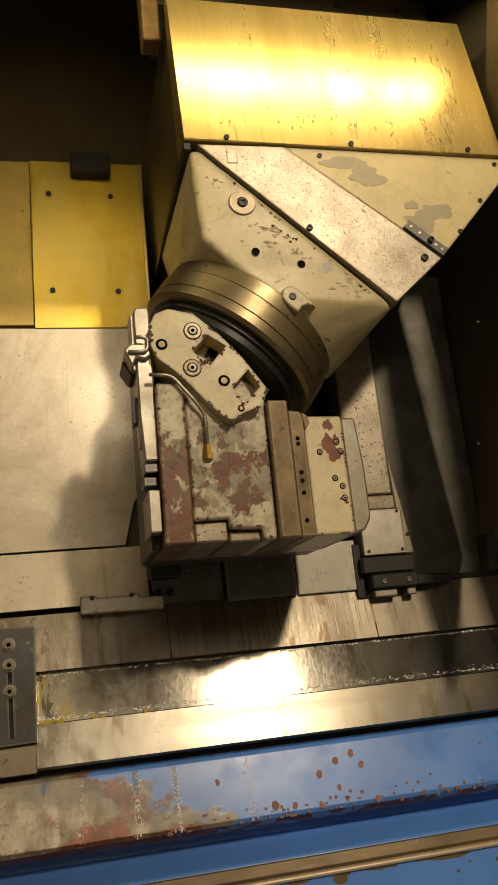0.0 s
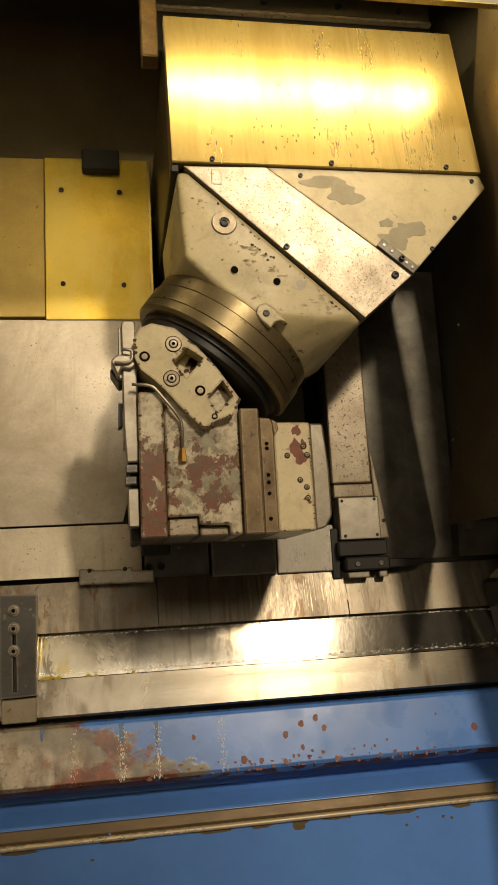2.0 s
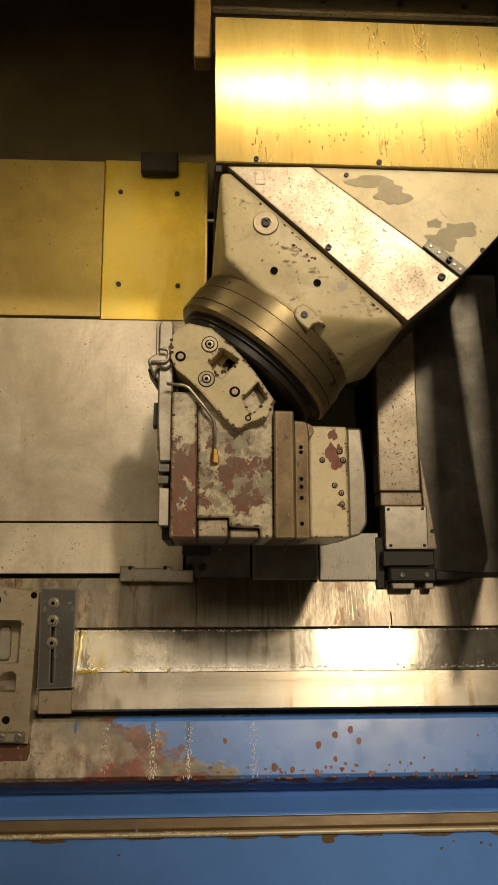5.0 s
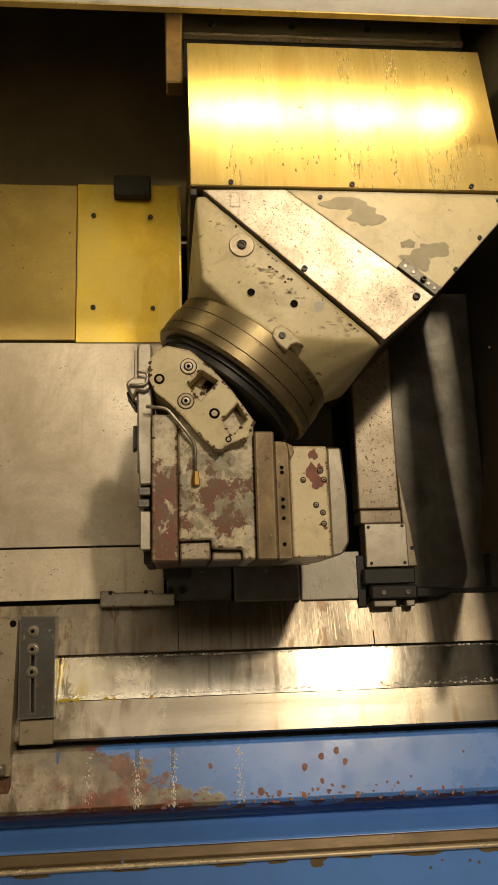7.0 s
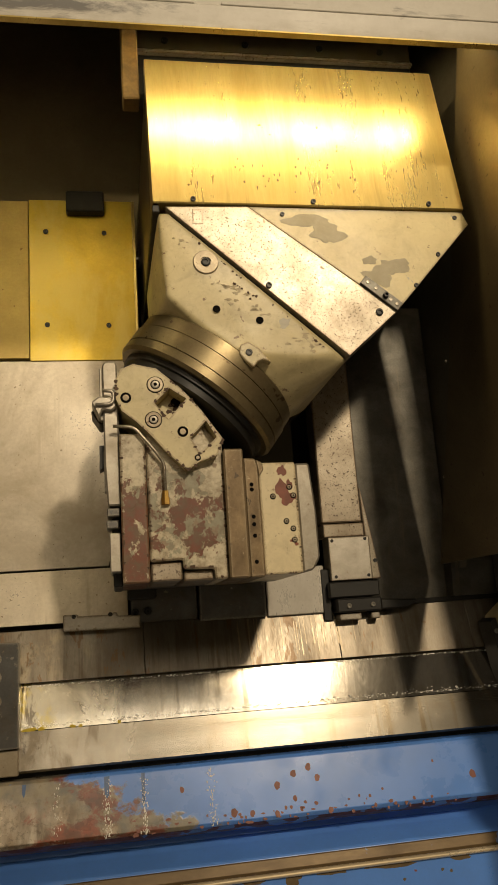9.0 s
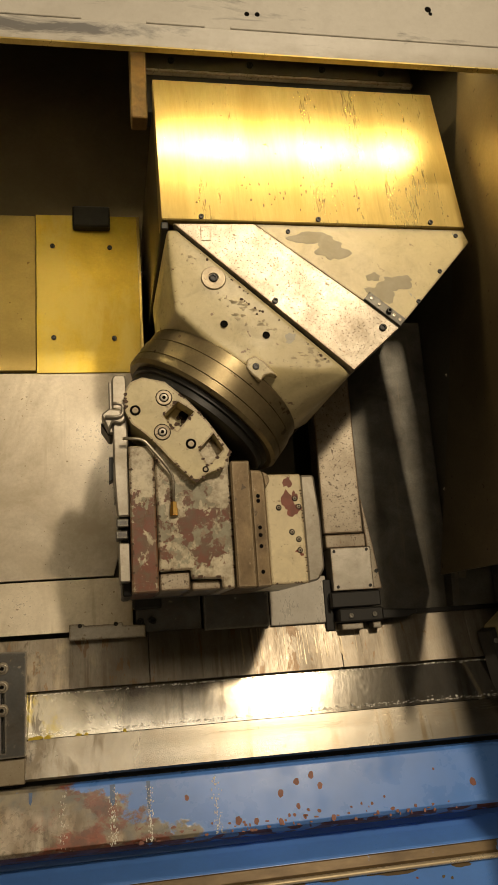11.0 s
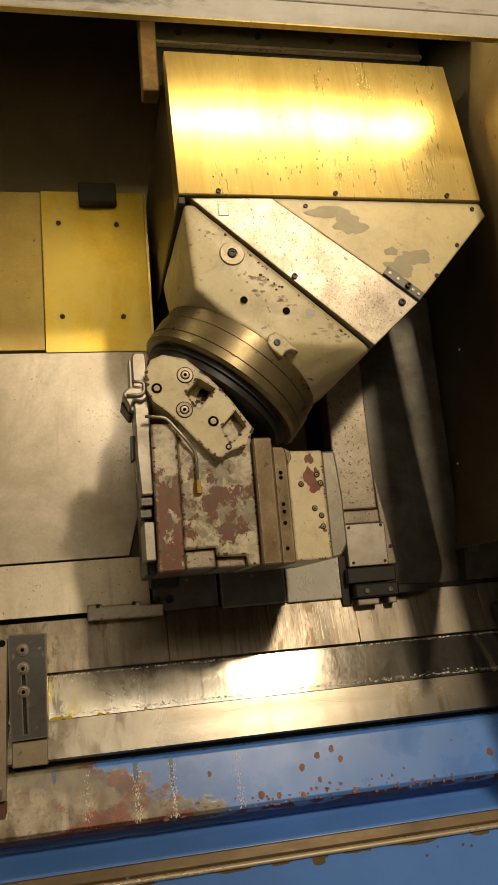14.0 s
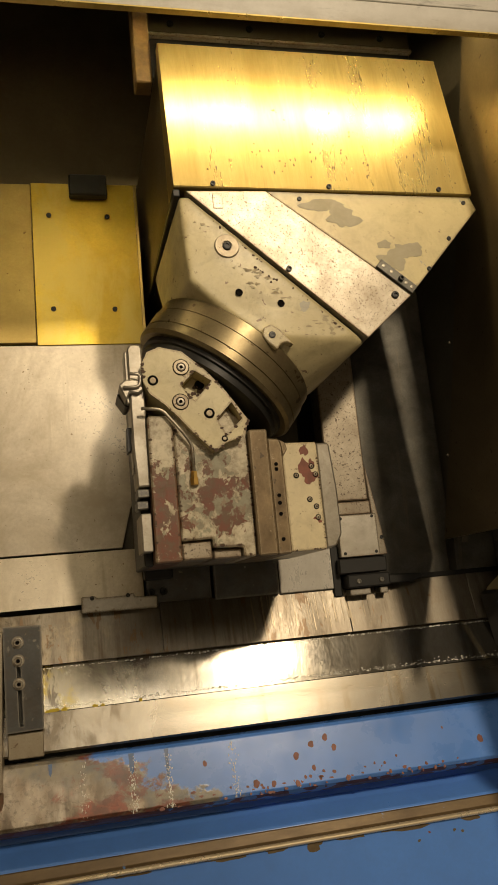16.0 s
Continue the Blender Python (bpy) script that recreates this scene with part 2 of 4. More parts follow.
def worn_blue():
    """Blue enamel worn through primer to bare stained metal towards the left end and the lower edge."""
    m, nt, b = nodes_of("blue_enamel_worn_to_metal")
    sx = nt.nodes.new("ShaderNodeSeparateXYZ")
    link(nt, coords(nt), sx.inputs[0])

    def span(out, a, z):
        mr = nt.nodes.new("ShaderNodeMapRange")
        link(nt, out, mr.inputs[0])
        mr.inputs[1].default_value, mr.inputs[2].default_value = a, z
        return mr.outputs[0]
    down = span(sx.outputs[1], 0.584, 0.455)
    left = span(sx.outputs[0], 0.04, -0.45)
    rag = mathn(nt, "MULTIPLY", mathn(nt, "SUBTRACT", noise_of(nt, 19, 8, 0.66, (0.8, 1, 1)), 0.5), 1.25)
    wear = mathn(nt, "ADD", mathn(nt, "ADD", mathn(nt, "MULTIPLY", down, 0.72), mathn(nt, "MULTIPLY", left, 1.18)), rag)
    wear = mathn(nt, "MULTIPLY", wear, 0.5)
    patch = mathn(nt, "MULTIPLY", span(sx.outputs[0], -0.46, -0.36), span(sx.outputs[0], -0.10, -0.24))
    rust = mathn(nt, "ADD", noise_of(nt, 24, 8, 0.68, (0.75, 1, 1), 0.4), mathn(nt, "MULTIPLY", patch, 0.13))
    rust = mathn(nt, "ADD", rust, mathn(nt, "MULTIPLY", span(sx.outputs[1], 0.475, 0.455), 0.06))
    blue = mixc(nt, ramp(nt, noise_of(nt, 5, 4, 0.6), 0.35, 0.7), (0.11, 0.285, 0.82), (0.09, 0.235, 0.67))
    grey = mixc(nt, ramp(nt, noise_of(nt, 22, 5, 0.65), 0.4, 0.6), (0.30, 0.26, 0.18), (0.17, 0.16, 0.14))
    metal = mixc(nt, ramp(nt, noise_of(nt, 26, 5, 0.66, (1, 0.16, 1), 0.3), 0.36, 0.62), (0.47, 0.41, 0.325), (0.21, 0.16, 0.105))
    metal = mixc(nt, mathn(nt, "MULTIPLY", ramp(nt, noise_of(nt, 95, 4, 0.7), 0.52, 0.66), 0.75), metal, (0.07, 0.05, 0.03))
    metal = mixc(nt, mathn(nt, "MULTIPLY", ramp(nt, noise_of(nt, 18, 5, 0.62, (1, 0.08, 1)), 0.51, 0.63), 0.8), metal, (0.085, 0.06, 0.035))
    red = mixc(nt, ramp(nt, noise_of(nt, 60, 4), 0.4, 0.62), (0.23, 0.062, 0.035), (0.11, 0.045, 0.03))
    col = mixc(nt, ramp(nt, wear, 0.45, 0.50), blue, grey)
    col = mixc(nt, ramp(nt, wear, 0.58, 0.68), col, metal)
    f = mathn(nt, "MULTIPLY", ramp(nt, rust, 0.60, 0.66), ramp(nt, wear, 0.44, 0.48))
    col = mixc(nt, mathn(nt, "MULTIPLY", f, 0.9), col, red)
    link(nt, col, b.inputs["Base Color"])
    mr = nt.nodes.new("ShaderNodeMapRange")
    link(nt, noise_of(nt, 12, 4), mr.inputs[0])
    mr.inputs[1].default_value, mr.inputs[2].default_value, mr.inputs[3].default_value, mr.inputs[4].default_value = 0.3, 0.7, 0.20, 0.42
    link(nt, mr.outputs[0], b.inputs["Roughness"])
    link(nt, mathn(nt, "MULTIPLY", ramp(nt, wear, 0.58, 0.68), 0.35), b.inputs["Metallic"])
    bump(nt, b, mathn(nt, "ADD", ramp(nt, wear, 0.45, 0.50), mathn(nt, "MULTIPLY", noise_of(nt, 90, 4, 0.7), 0.5)), 0.25, 0.0008)
    return m


def flaking(name, red_amount, grey_amount, low=(0.02, 0.075)):
    """Cream over grey filler over red primer, flaked in a band across the middle of the spindle housing."""
    m, nt, b = nodes_of(name)
    sx = nt.nodes.new("ShaderNodeSeparateXYZ")
    link(nt, coords(nt), sx.inputs[0])

    def fade(a, z):
        mr = nt.nodes.new("ShaderNodeMapRange")
        mr.interpolation_type = "SMOOTHSTEP"
        link(nt, sx.outputs[1], mr.inputs[0])
        mr.inputs[1].default_value, mr.inputs[2].default_value = a, z
        return mr.outputs[0]
    band = mathn(nt, "MULTIPLY", fade(0.235, 0.165), fade(*low))
    big = noise_of(nt, 8, 4, 0.6)
    cream = mixc(nt, ramp(nt, big, 0.35, 0.7), (0.58, 0.52, 0.385), (0.47, 0.41, 0.29))
    grime = noise_of(nt, 60, 3, 0.7)
    f1 = mathn(nt, "ADD", noise_of(nt, 17, 9, 0.72, warp=0.2), mathn(nt, "MULTIPLY", band, grey_amount))
    f2 = mathn(nt, "ADD", noise_of(nt, 21, 9, 0.72, (1.2, 1, 1), 0.2), mathn(nt, "MULTIPLY", band, red_amount))
    f3 = noise_of(nt, 34, 5, 0.65)
    col = mixc(nt, ramp(nt, f1, 0.60, 0.612), cream, mixc(nt, big, (0.325, 0.315, 0.23), (0.24, 0.225, 0.155)))
    col = mixc(nt, ramp(nt, f2, 0.625, 0.64), col, mixc(nt, ramp(nt, grime, 0.4, 0.65), (0.155, 0.048, 0.025), (0.10, 0.045, 0.027)))
    col = mixc(nt, mathn(nt, "MULTIPLY", ramp(nt, f3, 0.60, 0.62), ramp(nt, f1, 0.52, 0.56)), col, (0.27, 0.20, 0.135))
    col = mixc(nt, mathn(nt, "MULTIPLY", ramp(nt, grime, 0.40, 0.70), 0.62), col, (0.14, 0.095, 0.05))
    col = mixc(nt, mathn(nt, "MULTIPLY", edge_mask(nt, 0.0075), 0.85), col, (0.17, 0.115, 0.065))
    link(nt, col, b.inputs["Base Color"])
    b.inputs["Roughness"].default_value = 0.48
    bump(nt, b, mathn(nt, "ADD", ramp(nt, f1, 0.59, 0.612), ramp(nt, f2, 0.615, 0.64)), 0.35, 0.0008)
    return m


PATCHY = flaking("flaking_cream_grey_and_primer", 0.108, 0.125)
REDDISH = flaking("flaking_red_primer", 0.21, 0.06, (-0.2, -0.1))
# near-black for hole and socket discs: the recess's shade put into colour
HOLE, nt_hole, bsdf_hole = nodes_of("bore_shade")
bsdf_hole.inputs["Base Color"].default_value = (0.006, 0.005, 0.004, 1)
bsdf_hole.inputs["Roughness"].default_value = 0.9
bsdf_hole.inputs["Specular IOR Level"].default_value = 0.1
# dirt and specks, with the column's shade also put into a darker base
COLUMN = surface("dirty_shaded_speckled_steel", (0.42, 0.37, 0.29), (0.25, 0.21, 0.155), 0.5, (0.34, 0.5), 8, 200, chips=(((0.10, 0.072, 0.048), 110, 0.625, 0.2), ((0.15, 0.115, 0.08), 240, 0.62, 0.2)), bumpy=0.3, grime=0.45, edge=(0.18, 0.12, 0.07))
DULL = surface("dull_worn_steel", (0.46, 0.425, 0.365), (0.27, 0.245, 0.195), 0.65, (0.34, 0.5), 14, 200, chips=(((0.2, 0.15, 0.1), 60, 0.68, 0.2),), bumpy=0.15, grime=0.3)
# near-white base stands in for the beads' lamp glints
BEAD = surface("white_glint_beads", (0.93, 0.91, 0.86), (0.75, 0.72, 0.65), 0.0, (0.12, 0.25), 30, 100)
# oxidised plate, darkened so its colour carries the shade right of the column
DARKPLATE = surface("dark_oxidised_shaded_plate", (0.12, 0.115, 0.098), (0.04, 0.036, 0.028), 0.5, (0.32, 0.52), 11, 200, bumpy=0.15, streak=((0.18, 0.145, 0.09), 40, 0.56, 0.5), grime=0.2)
PRIMER_EDGE = surface("primer_lip", (0.13, 0.037, 0.024), (0.05, 0.018, 0.013), 0.0, (0.4, 0.6), 22, 130, chips=(((0.08, 0.19, 0.50), 20, 0.52, 0.0),), bumpy=0.25, zones=(((0.10, 0.032, 0.02), -0.36, 0.05, 24, 0.66, (1, 1, 1), 0.06, 0.0),))
WET = surface("wet_coolant_run", (0.035, 0.10, 0.27), (0.03, 0.08, 0.21), 0.0, (0.15, 0.3), 30, 130)
# pale colour of thin drips, also standing in for reflected streaks of light
RUN = surface("pale_drip_and_glint", (0.30, 0.245, 0.16), (0.17, 0.13, 0.075), 0.3, (0.24, 0.38), 30, 130)
YELLOW_OIL = surface("yellow_oil", (0.55, 0.42, 0.04), (0.40, 0.30, 0.03), 0.0, (0.1, 0.2), 30, 130)
WORN_BLUE = worn_blue()
GOLD_EDGE = surface("rubbed_olive_edge", (0.17, 0.115, 0.05), (0.085, 0.055, 0.026), 0.3, (0.36, 0.52), 14, 160, (0.4, 1, 1), bumpy=0.15, grime=0.4, chips=(((0.13, 0.27, 0.58), 8, 0.62, 0.0),))
# rubbed metal, its base brightened to carry the lamp's highlight line
BRIGHT_EDGE = surface("rubbed_edge_with_highlight", (0.85, 0.74, 0.54), (0.60, 0.48, 0.31), 0.6, (0.22, 0.36), 12, 160, (0.3, 1, 1), bumpy=0.1)
def stained_header():
    """Off-white enamel, greyed and browned to carry its shade, with a long dark rub mark above the fold at its left
    half.
    """
    m = surface("shaded_header_enamel", (0.62, 0.60, 0.545), (0.50, 0.475, 0.42), 0.0, (0.32, 0.5), 3, 90, bumpy=0.06, grime=0.10)
    nt = m.node_tree
    b = nt.nodes["Principled BSDF"]
    old = b.inputs["Base Color"].links[0].from_socket
    sx = nt.nodes.new("ShaderNodeSeparateXYZ")
    link(nt, coords(nt), sx.inputs[0])

    def span(out, a, z):
        mr = nt.nodes.new("ShaderNodeMapRange")
        link(nt, out, mr.inputs[0])
        mr.inputs[1].default_value, mr.inputs[2].default_value = a, z
        return mr.outputs[0]
    band = mathn(nt, "MULTIPLY", span(sx.outputs[1], 0.022, -0.002), span(sx.outputs[1], -0.046, -0.018))
    band = mathn(nt, "MULTIPLY", band, span(sx.outputs[0], 0.0, -0.22))
    f = mathn(nt, "ADD", noise_of(nt, 15, 7, 0.7, (0.35, 1.6, 1), 0.6), mathn(nt, "MULTIPLY", band, 0.22))
    col = mixc(nt, mathn(nt, "MULTIPLY", ramp(nt, f, 0.60, 0.76), 0.85), old, (0.085, 0.085, 0.09))
    # brown towards the lower edge: shade put into the colour
    brown = mathn(nt, "MULTIPLY", span(sx.outputs[1], -0.012, -0.04), ramp(nt, noise_of(nt, 9, 6, 0.7, (0.5, 1, 1)), 0.40, 0.62))
    col = mixc(nt, mathn(nt, "MULTIPLY", brown, 0.6), col, (0.23, 0.18, 0.10))
    link(nt, col, b.inputs["Base Color"])
    return m


HEADER = stained_header()
WHITE = surface("white_door_enamel", (0.74, 0.72, 0.66), (0.66, 0.63, 0.56), 0.0, (0.3, 0.5), 3, 90, chips=(((0.16, 0.16, 0.16), 5, 0.74, 0.0),), bumpy=0.05)
BLACK = surface("black_oxide_and_gap_shade", (0.022, 0.021, 0.020), (0.012, 0.012, 0.011), 0.2, (0.35, 0.55), 9, 160, bumpy=0.1)
# dark base carries the shade of the machine's unlit back
BACK = surface("dark_shaded_back_sheet", (0.18, 0.142, 0.08), (0.11, 0.086, 0.048), 0.0, (0.5, 0.7), 3, 90, bumpy=0.1, grime=0.2)
BRACKET = surface("rusty_brown_bracket", (0.22, 0.13, 0.04), (0.09, 0.055, 0.02), 0.1, (0.5, 0.7), 22, 140, bumpy=0.25, grime=0.5)
# dark base carries the shade of gaps and unlit inner sheets
VOID = surface("dark_shaded_cover", (0.10, 0.086, 0.058), (0.065, 0.054, 0.035), 0.1, (0.4, 0.6), 4, 120, bumpy=0.08)
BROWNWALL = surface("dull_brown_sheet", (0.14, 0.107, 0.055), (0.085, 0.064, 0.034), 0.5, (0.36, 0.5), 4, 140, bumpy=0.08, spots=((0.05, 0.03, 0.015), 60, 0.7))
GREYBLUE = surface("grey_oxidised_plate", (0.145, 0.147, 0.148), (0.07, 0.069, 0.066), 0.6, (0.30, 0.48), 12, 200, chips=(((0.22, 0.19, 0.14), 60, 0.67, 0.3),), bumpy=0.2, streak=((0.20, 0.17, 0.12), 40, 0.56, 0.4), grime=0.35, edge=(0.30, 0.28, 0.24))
BRASS = surface("brass", (0.70, 0.46, 0.14), (0.55, 0.34, 0.1), 1.0, (0.25, 0.4), 20, 160)
CONCRETE = surface("workshop_concrete", (0.30, 0.29, 0.27), (0.20, 0.19, 0.17), 0.0, (0.6, 0.85), 2, 60, bumpy=0.3)
PLASTER = surface("workshop_wall_paint", (0.55, 0.53, 0.48), (0.46, 0.44, 0.40), 0.0, (0.6, 0.8), 1, 60, bumpy=0.1)


# ---- mesh helpers: all in the frame of the bed ----
def bm_box(x0, x1, v0, v1, n0, n1, bevel=0.002, seg=1):
    bm = bmesh.new()
    vs = [bm.verts.new((x, v, n)) for n in (n0, n1) for v in (v0, v1) for x in (x0, x1)]
    for q in ((0, 2, 3, 1), (4, 5, 7, 6), (0, 1, 5, 4), (2, 6, 7, 3), (0, 4, 6, 2), (1, 3, 7, 5)):
        bm.faces.new([vs[i] for i in q])
    if bevel:
        bmesh.ops.bevel(bm, geom=bm.edges[:], offset=bevel, segments=seg, affect="EDGES", profile=0.5)
    return bm


def bm_prism(poly, n0, n1, bevel=0.002, seg=1):
    """A polygon in x, v drawn out from n0 to n1."""
    bm = bmesh.new()
    lo = [bm.verts.new((x, v, n0)) for x, v in poly]
    hi = [bm.verts.new((x, v, n1)) for x, v in poly]
    bm.faces.new(hi)
    bm.faces.new(lo[::-1])
    k = len(poly)
    for i in range(k):
        bm.faces.new((lo[i], lo[(i + 1) % k], hi[(i + 1) % k], hi[i]))
    bmesh.ops.recalc_face_normals(bm, faces=bm.faces[:])
    if bevel:
        bmesh.ops.bevel(bm, geom=bm.edges[:], offset=bevel, segments=seg, affect="EDGES", profile=0.5)
    return bm


def bm_rail(profile, x0, x1, bevel=0.0):
    """A profile in v, n drawn out along x."""
    bm = bmesh.new()
    a = [bm.verts.new((x0, v, n)) for v, n in profile]
    b = [bm.verts.new((x1, v, n)) for v, n in profile]
    bm.faces.new(a)
    bm.faces.new(b[::-1])
    k = len(profile)
    for i in range(k):
        bm.faces.new((a[i], b[i], b[(i + 1) % k], a[(i + 1) % k]))
    bmesh.ops.recalc_face_normals(bm, faces=bm.faces[:])
    if bevel:
        bmesh.ops.bevel(bm, geom=bm.edges[:], offset=bevel, segments=2, affect="EDGES", profile=0.5)
    return bm


def bm_holed(outer, holes, n0, n1, floors=()):
    """A plate in x, v from n0 to n1 with holes; floors: the level of each hole's floor, or None for a through hole."""
    from mathutils.geometry import delaunay_2d_cdt
    bm = bmesh.new()
    loops = [outer] + list(holes)
    flat = [Vector(p) for lp in loops for p in lp]
    edges, at = [], 0
    for lp in loops:
        edges += [(at + i, at + (i + 1) % len(lp)) for i in range(len(lp))]
        at += len(lp)

    def inside(q, lp):
        odd = False
        for (x0, y0), (x1, y1) in zip(lp, lp[1:] + lp[:1]):
            if (y0 > q.y) != (y1 > q.y) and q.x < x0 + (q.y - y0) * (x1 - x0) / (y1 - y0):
                odd = not odd
        return odd
    tris = delaunay_2d_cdt(flat, edges, [], 0, 1e-7)[2]
    hi = [bm.verts.new((p.x, p.y, n1)) for p in flat]
    for t in tris:
        q = sum((flat[i] for i in t), Vector((0, 0))) / len(t)
        if inside(q, list(outer)) and not any(inside(q, list(h)) for h in holes):
            bm.faces.new([hi[i] for i in t])
    at = 0
    for j, lp in enumerate(loops):
        k = len(lp)
        depth = n0 if j == 0 or not floors or floors[j - 1] is None else floors[j - 1]
        lo = [bm.verts.new((x, v, depth)) for x, v in lp]
        for i in range(k):
            bm.faces.new((hi[at + i], hi[at + (i + 1) % k], lo[(i + 1) % k], lo[i]))
        if j and floors and floors[j - 1] is not None:
            bm.faces.new(lo)
        at += k
    bmesh.ops.recalc_face_normals(bm, faces=bm.faces[:])
    return bm


def crisp(bm, angle=0.6):
    """Smooth faces, with the edges sharper than the angle kept sharp."""
    for f in bm.faces:
        f.smooth = True
    for e in bm.edges:
        if len(e.link_faces) == 2 and e.calc_face_angle(0) > angle:
            e.smooth = False


def bm_turn(profile, centre, axis, seg=48):
    """A closed lathe profile of (distance along axis, radius) turned about an axis."""
    bm = bmesh.new()
    a = Vector(axis).normalized()
    u = a.orthogonal().normalized()
    w = a.cross(u)
    c = Vector(centre)
    rows = []
    for i in range(seg):
        d = u * math.cos(2 * math.pi * i / seg) + w * math.sin(2 * math.pi * i / seg)
        rows.append([bm.verts.new(c + a * h + d * max(r, 1e-5)) for h, r in profile])
    for i in range(seg):
        p, q = rows[i], rows[(i + 1) % seg]
        for j in range(len(profile) - 1):
            bm.faces.new((p[j], q[j], q[j + 1], p[j + 1]))
    bmesh.ops.remove_doubles(bm, verts=bm.verts[:], dist=2e-5)
    bmesh.ops.recalc_face_normals(bm, faces=bm.faces[:])
    crisp(bm)
    return bm


def bm_tube(points, r, seg=10):
    """A round tube through points, with rounded bends."""
    bm = bmesh.new()
    pts = [Vector(p) for p in points]
    fine = [pts[0]]
    for i in range(1, len(pts) - 1):
        a, b, c = pts[i - 1], pts[i], pts[i + 1]
        p, q = b.lerp(a, min(0.4, 0.012 / (b - a).length)), b.lerp(c, min(0.4, 0.012 / (c - b).length))
        for s in range(5):
            f = s / 4
            fine.append(p.lerp(b, f).lerp(b.lerp(q, f), f))
    fine.append(pts[-1])
    rows = []
    for i, p in enumerate(fine):
        d = (fine[min(i + 1, len(fine) - 1)] - fine[max(i - 1, 0)]).normalized()
        u = d.cross(Vector((0.3, 0.2, 1))).normalized()
        w = d.cross(u)
        rows.append([bm.verts.new(p + (u * math.cos(2 * math.pi * k / seg) + w * math.sin(2 * math.pi * k / seg)) * r) for k in range(seg)])
    for a, b in zip(rows, rows[1:]):
        for k in range(seg):
            f = bm.faces.new((a[k], a[(k + 1) % seg], b[(k + 1) % seg], b[k]))
            f.smooth = True
    bm.faces.new(rows[0])
    bm.faces.new(rows[-1][::-1])
    bmesh.ops.recalc_face_normals(bm, faces=bm.faces[:])
    return bm


def joined(*bms):
    out = bmesh.new()
    for b in bms:
        me = bpy.data.meshes.new("piece")
        b.to_mesh(me)
        out.from_mesh(me)
        bpy.data.meshes.remove(me)
        b.free()
    return out


def mesh_of(name, bm, mat, origin):
    bmesh.ops.translate(bm, verts=bm.verts[:], vec=-Vector(origin))
    me = bpy.data.meshes.new(name)
    bm.to_mesh(me)
    bm.free()
    me.materials.append(mat)
    return me


def thing(name, origin, label, category, group="", kind=""):
    """An empty base in the frame of the bed, to carry parts."""
    ob = new(name)
    ob.empty_display_size = 0.02
    ob.matrix_world = M @ Matrix.Translation(origin)
    ob["at"] = origin
    return tagged(ob, label, category, group, kind)


def part(name, bm, mat, parent, label=""):
    at = Vector(parent["at"])
    ob = new(name, mesh_of(name, bm, mat, at))
    ob.parent = parent
    ob["at"] = tuple(at)
    return tagged(ob, label)


def solid(name, bm, mat, label, category, group="", kind="", origin=None):
    """A thing of one mesh, with its origin at its lowest corner."""
    if origin is None:
        xs = [v.co for v in bm.verts]
        origin = (sum(c.x for c in xs) / len(xs), min(c.y for c in xs), min(c.z for c in xs))
    ob = new(name, mesh_of(name, bm, mat, origin))
    ob.matrix_world = M @ Matrix.Translation(origin)
    ob["at"] = tuple(origin)
    return tagged(ob, label, category, group, kind)


def cap_screw(x, v, n, r=0.006, h=0.006):
    """A socket head: a rim with a sunk socket."""
    return bm_turn([(0, r), (h * 0.85, r), (h, r * 0.88), (h, r * 0.52), (h * 0.35, r * 0.48), (h * 0.3, 0)], (x, v, n), (0, 0, 1), 14)


def hole_disc(x, v, n, r=0.006):
    """A black disc with a low rim, set on a face: the bore's shade put into its colour."""
    return bm_turn([(0.0008, r * 1.25), (0.0012, r), (0.0004, r * 0.96), (0.0004, 0)], (x, v, n), (0, 0, 1), 14)


# ---- the workshop round the machine ----
def slab(name, x0, x1, y0, y1, z0, z1, mat, label, category):
    bm = bmesh.new()
    bmesh.ops.create_cube(bm, size=1, matrix=Matrix.Translation(((x0 + x1) / 2, (y0 + y1) / 2, (z0 + z1) / 2)) @ Matrix.Diagonal((x1 - x0, y1 - y0, z1 - z0, 1)))
    me = bpy.data.meshes.new(name)
    bm.to_mesh(me)
    bm.free()
    me.materials.append(mat)
    return tagged(new(name, me), label, category, "", "structure")


slab("floor", -6, 6, -9, 4, -0.15, 0, CONCRETE, "grey concrete workshop floor", "floor")
slab("ceiling", -6, 6, -9, 4, 9.5, 9.65, PLASTER, "plain painted workshop ceiling", "ceiling")
slab("wall_north", -6, 6, 4, 4.15, 0, 9.5, PLASTER, "plain painted workshop wall", "wall")
slab("wall_south", -6, 6, -9.15, -9, 0, 9.5, PLASTER, "plain painted workshop wall", "wall")
slab("wall_west", -6.15, -6, -9, 4, 0, 9.5, PLASTER, "plain painted workshop wall", "wall")
slab("wall_east", 6, 6.15, -9, 4, 0, 9.5, PLASTER, "plain painted workshop wall", "wall")

# ---- machine enclosure ----
solid("cover_back", bm_box(-1.5, 1.5, 0.725, 1.7, -0.34, -0.30, 0), BACK, "cover at the back of the machine, darkened for its shade", "machine cover", kind="structure")
solid("cover_roof", bm_box(-1.5, 1.5, 1.62, 1.70, -0.30, 0.9, 0), BACK, "dark inner roof of the machine", "machine cover", kind="structure")
solid("cover_left", bm_box(-1.5, -1.45, -0.9, 1.62, -0.34, 0.9, 0), BACK, "dark left end of the machine", "machine cover", kind="structure")
solid("cover_right", bm_box(1.45, 1.5, -0.9, 1.62, -0.34, 0.9, 0), VOID, "dark right end of the machine", "machine cover", kind="structure")
